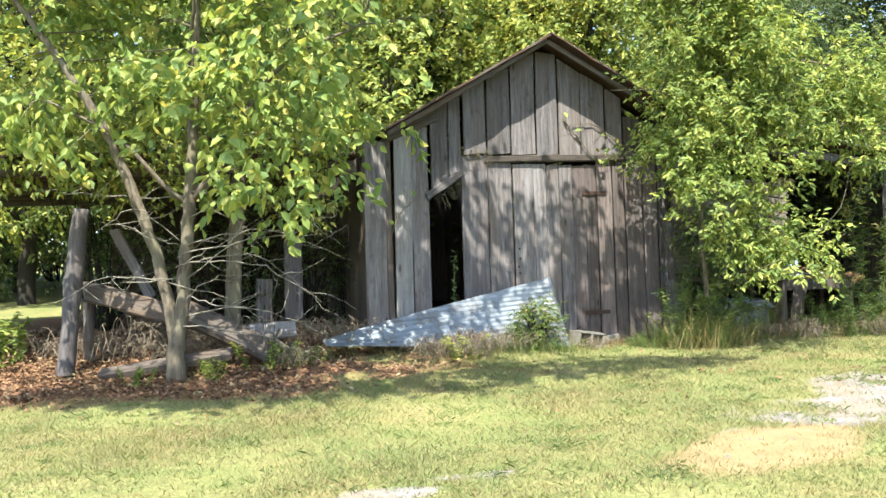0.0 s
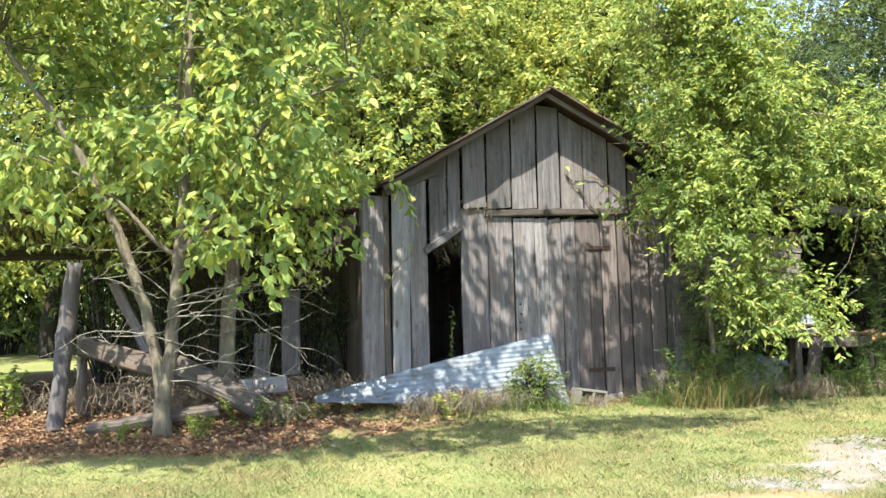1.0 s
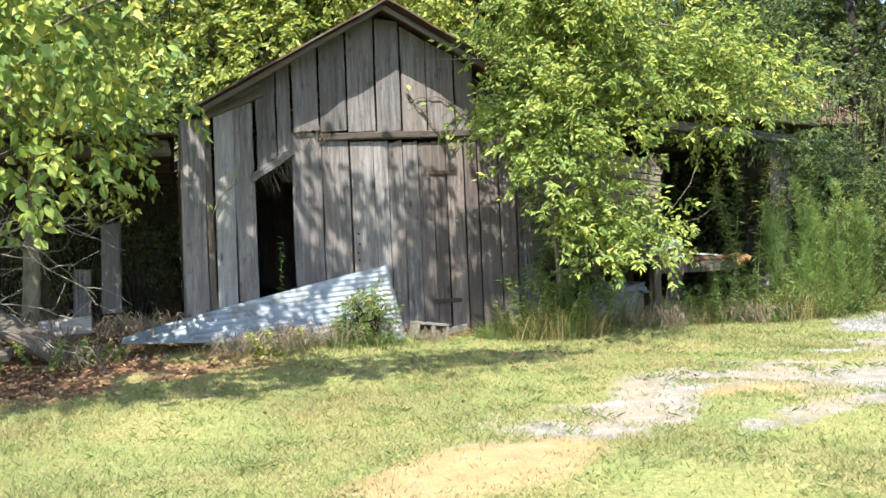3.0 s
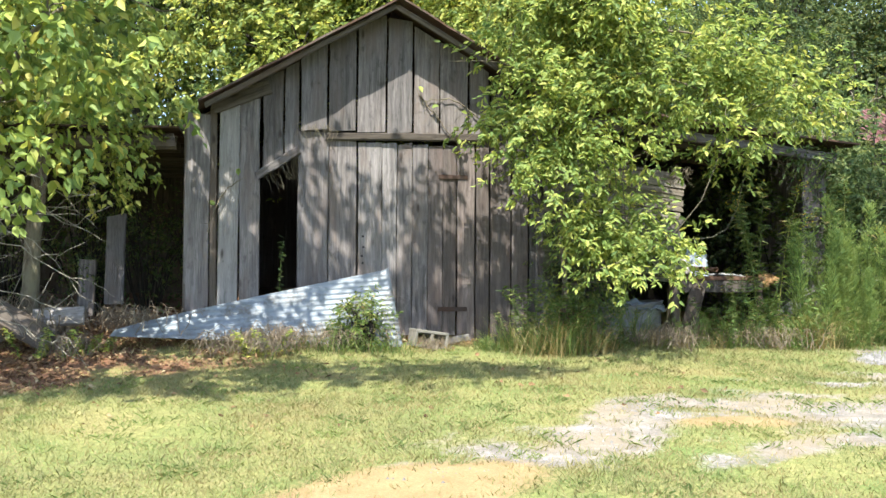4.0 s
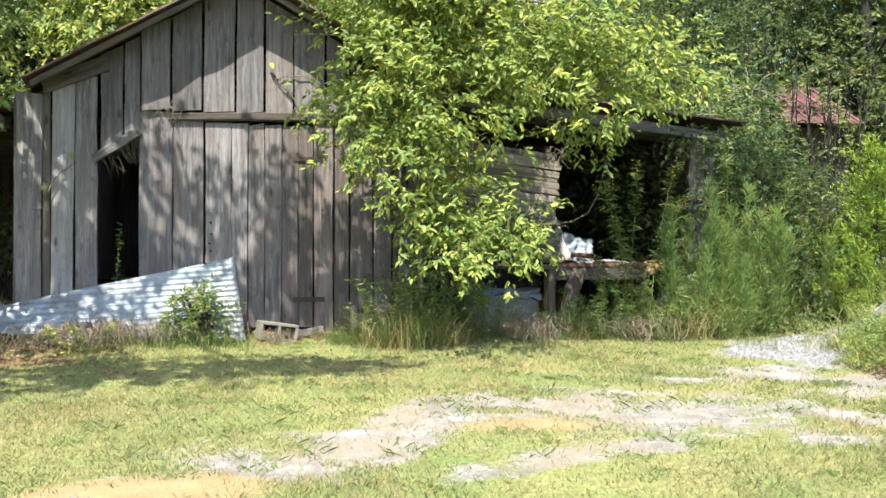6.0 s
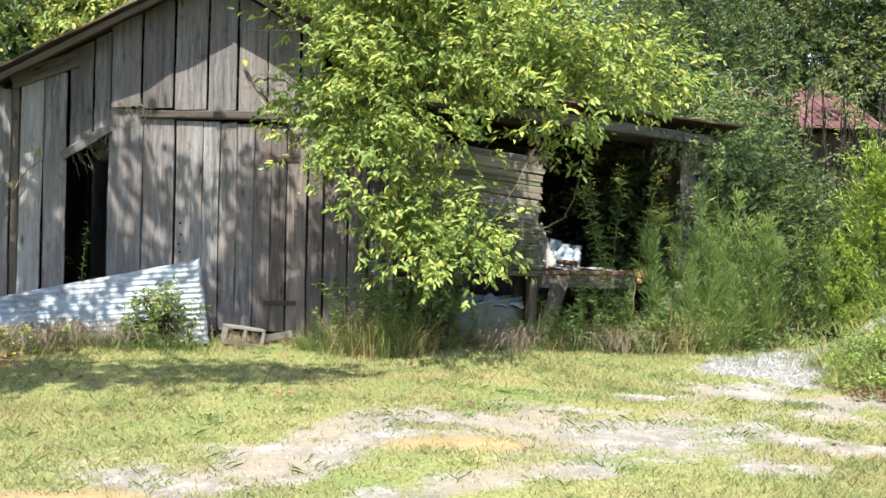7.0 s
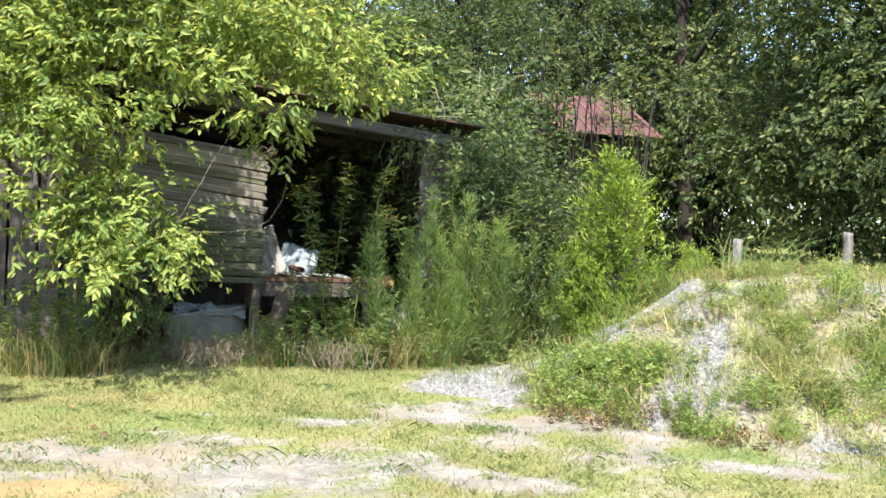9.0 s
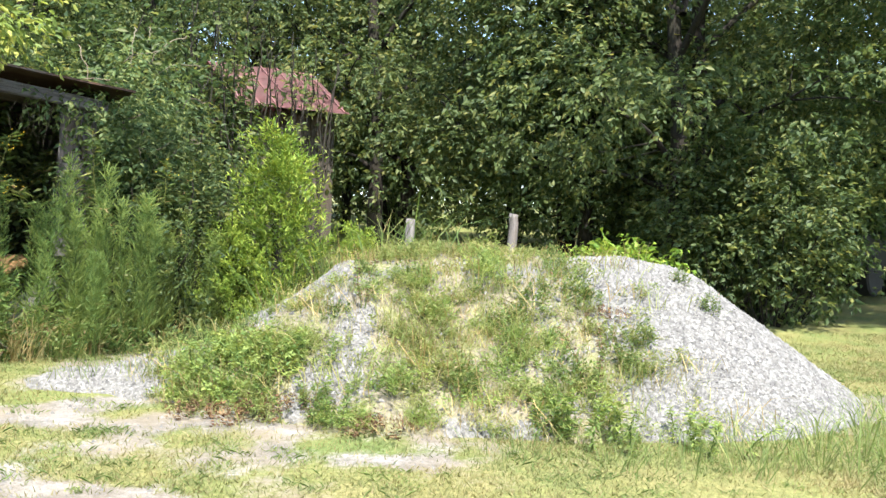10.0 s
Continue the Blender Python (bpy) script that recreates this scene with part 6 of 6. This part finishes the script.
tub()
bent_sheet("plastic_sheet", "pale plastic scrap draped over the tub", "plastic sheet", in_shed(3.25, 0.02, base_z(3.2) + 0.37, -75, 4), PLASTIC, 0.7, 0.22, 0.08, 13)
loose("scrap_board", "dark board leaning beneath the bench", "board", tuple(in_shed(3.8, -0.1, base_z(3.8)).translation), tuple(in_shed(4.0, 0.0, 1.45).translation), 0.18, 0.03, WOOD_DARK, 21)
loose("scrap_board", "pale wood scrap lying at the lean-to's foot", "board", tuple(in_shed(4.6, -0.35, base_z(4.6) + 0.05).translation), tuple(in_shed(5.3, -0.3, base_z(5.3) + 0.5).translation), 0.16, 0.03, WOOD_PALE, 22)


# hollow concrete block by the door
def block(m):
    root = thing("concrete_block", "weathered hollow concrete block lying by the barn door", "concrete block", m)
    L, W, H, t = 0.40, 0.19, 0.19, 0.032
    bm = box_bm(L, t, H, 0.004, Matrix.Translation((0, -W / 2 + t / 2, H / 2)))
    me = bpy.data.meshes.new("shell")
    tmp = bmesh.new()
    for sx, sy, px, py in ((L, t, 0, -W / 2 + t / 2), (L, t, 0, W / 2 - t / 2), (t, W - 2 * t, -L / 2 + t / 2, 0), (t, W - 2 * t, 0, 0), (t, W - 2 * t, L / 2 - t / 2, 0)):
        bmesh.ops.create_cube(tmp, size=1.0, matrix=Matrix.Translation((px, py, H / 2)) @ Matrix.Diagonal((sx, sy, H, 1)))
    bmesh.ops.bevel(tmp, geom=tmp.edges[:], offset=0.005, segments=1, affect="EDGES")
    tmp.to_mesh(me)
    tmp.free()
    bm.free()
    part("shell", me, CONCRETE, root)
    return root


bp = rot2(0.62, -0.42)
block(pose(bp.x, bp.y, float(ground_z(bp.x, bp.y)) + 0.19 / 2 - 0.01, 90, 8, 30) @ Matrix.Translation((0, 0, -0.095)))
bp = rot2(0.95, -0.30)
loose("scrap_board", "bleached wood scrap on the ground by the door", "board", (bp.x - 0.2, bp.y, float(ground_z(bp.x, bp.y)) + 0.03), (bp.x + 0.15, bp.y + 0.05, float(ground_z(bp.x, bp.y)) + 0.10), 0.08, 0.03, WOOD_PALE, 23)

# ---- bare brush in front of the far roof ----
rs = random.Random(9)
sticks = []
for k in range(18):
    s = Vector((rs.uniform(-0.9, 0.9), rs.uniform(-0.3, 0.3), 0))
    e = s + Vector((rs.uniform(-1.1, 1.1), rs.uniform(-0.3, 0.3), rs.uniform(2.4, 4.0)))
    p = smooth_path([s, s.lerp(e, 0.5) + Vector((rs.uniform(-.2, .2), 0, 0.2)), e], [0.022, 0.014, 0.005], 6, 0.03, rs)
    sticks.append(p)
    for j in (5, 7, 9, 11):
        q = p[j][0]
        sticks.append(smooth_path([q, q + Vector((rs.uniform(-.4, .4), 0, rs.uniform(0.1, 0.3))), q + Vector((rs.uniform(-.8, .8), 0, rs.uniform(0.2, 0.6)))], [0.008, 0.006, 0.003], 4, 0.02, rs))
arng = np.random.default_rng(3)
sa, sw = inside([(0, 0, 2.2, 1.1, 0.4, 1.2), (0.3, 0, 3.3, 0.9, 0.3, 0.5)], 45, arng, 0.6)
thicket = plant("bare_thicket", "half-bare brown brush in front of the red roof", "bush", [sprays(sa, sw, 8, 0.3, 0.09, 0.04, LEAF_MID, arng, 0.3, "foliage")], sticks, BARK_DARK)
place([thicket], [(8.1, 17.3, 1.0), (9.2, 17.6, 0.9)], rs)

# ---- fence posts in the far pasture ----
for x, y, h in ((11.5, 14.9, 1.35), (10.1, 14.9, 1.2)):
    z = float(ground_z(x, y))
    pole("fence_post", "grey weathered fence post in the far pasture", [(x, y, z - 0.1), (x + 0.02, y, z + 0.6), (x + 0.05, y, z + h)], [0.07, 0.065, 0.06], WOOD, int(x * 10))


# ---- dark parked pickup under the trees ----
def pickup():
    z = float(ground_z(20.6, 18.6))
    root = thing("pickup_truck", "dark parked pickup truck in the trees' deep shade", "truck", pose(20.6, 18.6, z, 0, 0, 25))
    body = bmesh.new()
    prof = [(-2.4, 0.55), (-2.45, 0.95), (-2.3, 1.05), (-0.95, 1.12), (-0.35, 1.68), (1.0, 1.70), (1.15, 1.12), (2.5, 1.10), (2.55, 0.55)]
    for w, ins in ((-0.9, 0), (0.9, 0)):
        for x, h in prof:
            body.verts.new((x, w * (0.86 if h > 1.3 else 1.0), h))
    body.verts.ensure_lookup_table()
    n = len(prof)
    for k in range(n):
        body.faces.new([body.verts[i] for i in (k, (k + 1) % n, n + (k + 1) % n, n + k)])
    body.faces.new([body.verts[i] for i in range(n - 1, -1, -1)])
    body.faces.new([body.verts[i] for i in range(n, 2 * n)])
    bmesh.ops.bevel(body, geom=body.edges[:], offset=0.04, segments=2, affect="EDGES")
    part("body", body, DARK_PAINT, root)
    for x in (-1.55, 1.6):
        for y in (-0.84, 0.84):
            bmw = bmesh.new()
            bmesh.ops.create_cone(bmw, segments=24, radius1=0.37, radius2=0.37, depth=0.24, cap_ends=True, matrix=pose(x, y, 0.36, 90))
            bmesh.ops.bevel(bmw, geom=bmw.edges[:], offset=0.03, segments=1, affect="EDGES")
            part("wheel", bmw, RUBBER, root)
    part("side_window", box_bm(1.2, 0.02, 0.36, 0.02, Matrix.Translation((0.35, -0.81, 1.40))), GLASS_DARK, root)
    for y in (-0.68, 0.68):
        part("headlight", box_bm(0.05, 0.30, 0.16, 0.02, Matrix.Translation((-2.44, y, 0.86))), GLASS_DARK, root)
    part("bumper", box_bm(0.12, 1.75, 0.16, 0.03, Matrix.Translation((-2.5, 0, 0.58))), IRON, root)
    return root


pickup()


# ---- dry straw and dead vine hanging from the eaves ----
def hanging_straw(m, w, n, length, seed, label):
    r = random.Random(seed)
    lines = []
    for k in range(n):
        s = Vector((r.uniform(-w, w), r.uniform(-0.03, 0.03), r.uniform(-0.03, 0.05)))
        e = s + Vector((r.uniform(-0.08, 0.08), r.uniform(-0.03, 0.03), -length * r.uniform(0.3, 1.0)))
        lines.append(smooth_path([s, s.lerp(e, 0.5) + Vector((r.uniform(-.06, .06), r.uniform(-.03, .03), 0)), e], [0.003, 0.0025, 0.0015], 5, 0.008, r))
    root = plant("hanging_straw", label, "straw", [], lines, BARK)
    root.matrix_world = m
    return root


hanging_straw(BARN_M @ pose(-0.98, 0.0, 2.78, 0, -30), 0.2, 18, 0.3, 1, "dry straw hanging in the top of the open doorway")
hanging_straw(BARN_M @ pose(5.3, -0.08, 2.98, 0, 5), 0.35, 34, 0.45, 2, "dead vine stems hanging from the lean-to roof corner")
hanging_straw(BARN_M @ pose(-0.6, -0.09, 3.18), 0.2, 30, 0.22, 3, "dry vine wisps clinging to the gable boards")
hanging_straw(BARN_M @ pose(3.68, -0.17, 2.82), 0.12, 26, 0.2, 4, "dry wisps on the end of the siding boards")


# dead vine running over the gable boards
def wall_vine(points, seed, label):
    r = random.Random(seed)
    main = smooth_path(points, [0.007] * (len(points) - 1) + [0.003], 7, 0.012, r)
    lines, c, a = [main], [], []
    for q, _ in main[::2]:
        e = q + Vector((r.uniform(-0.18, 0.18), -0.02, r.uniform(-0.15, 0.15)))
        lines.append(smooth_path([q, q.lerp(e, 0.5) + Vector((0, -0.015, 0.02)), e], [0.003, 0.0025, 0.0015], 4, 0.005, r))
        if r.random() < 0.35:
            c.append(e)
            a.append((r.uniform(-1, 1), -0.5, r.uniform(-1, 0.4)))
    rng = np.random.default_rng(seed)
    n = len(c)
    root = plant("wall_vine", label, "vine", [leaf_mesh("foliage", np.array(c), np.array(a), np.full(n, 0.09), np.full(n, 0.055), LEAF_YELLOW, rng, fine=True)] if n else [], lines, BARK)
    root.matrix_world = BARN_M
    return root


wall_vine([(1.62, -0.08, 2.9), (1.45, -0.08, 3.05), (1.3, -0.09, 3.3), (0.9, -0.09, 3.55), (0.6, -0.09, 3.5)], 3, "thin dead vine with a few yellow leaves on the gable")
wall_vine([(0.55, -0.08, 3.6), (0.75, -0.09, 3.35), (0.95, -0.09, 3.1), (1.1, -0.09, 3.05)], 4, "thin dead vine with a few yellow leaves on the gable")
wall_vine([(-1.75, -0.08, 2.0), (-1.6, -0.09, 2.4), (-1.35, -0.09, 2.6)], 6, "thin vine with a few yellow leaves on the weathered boards")
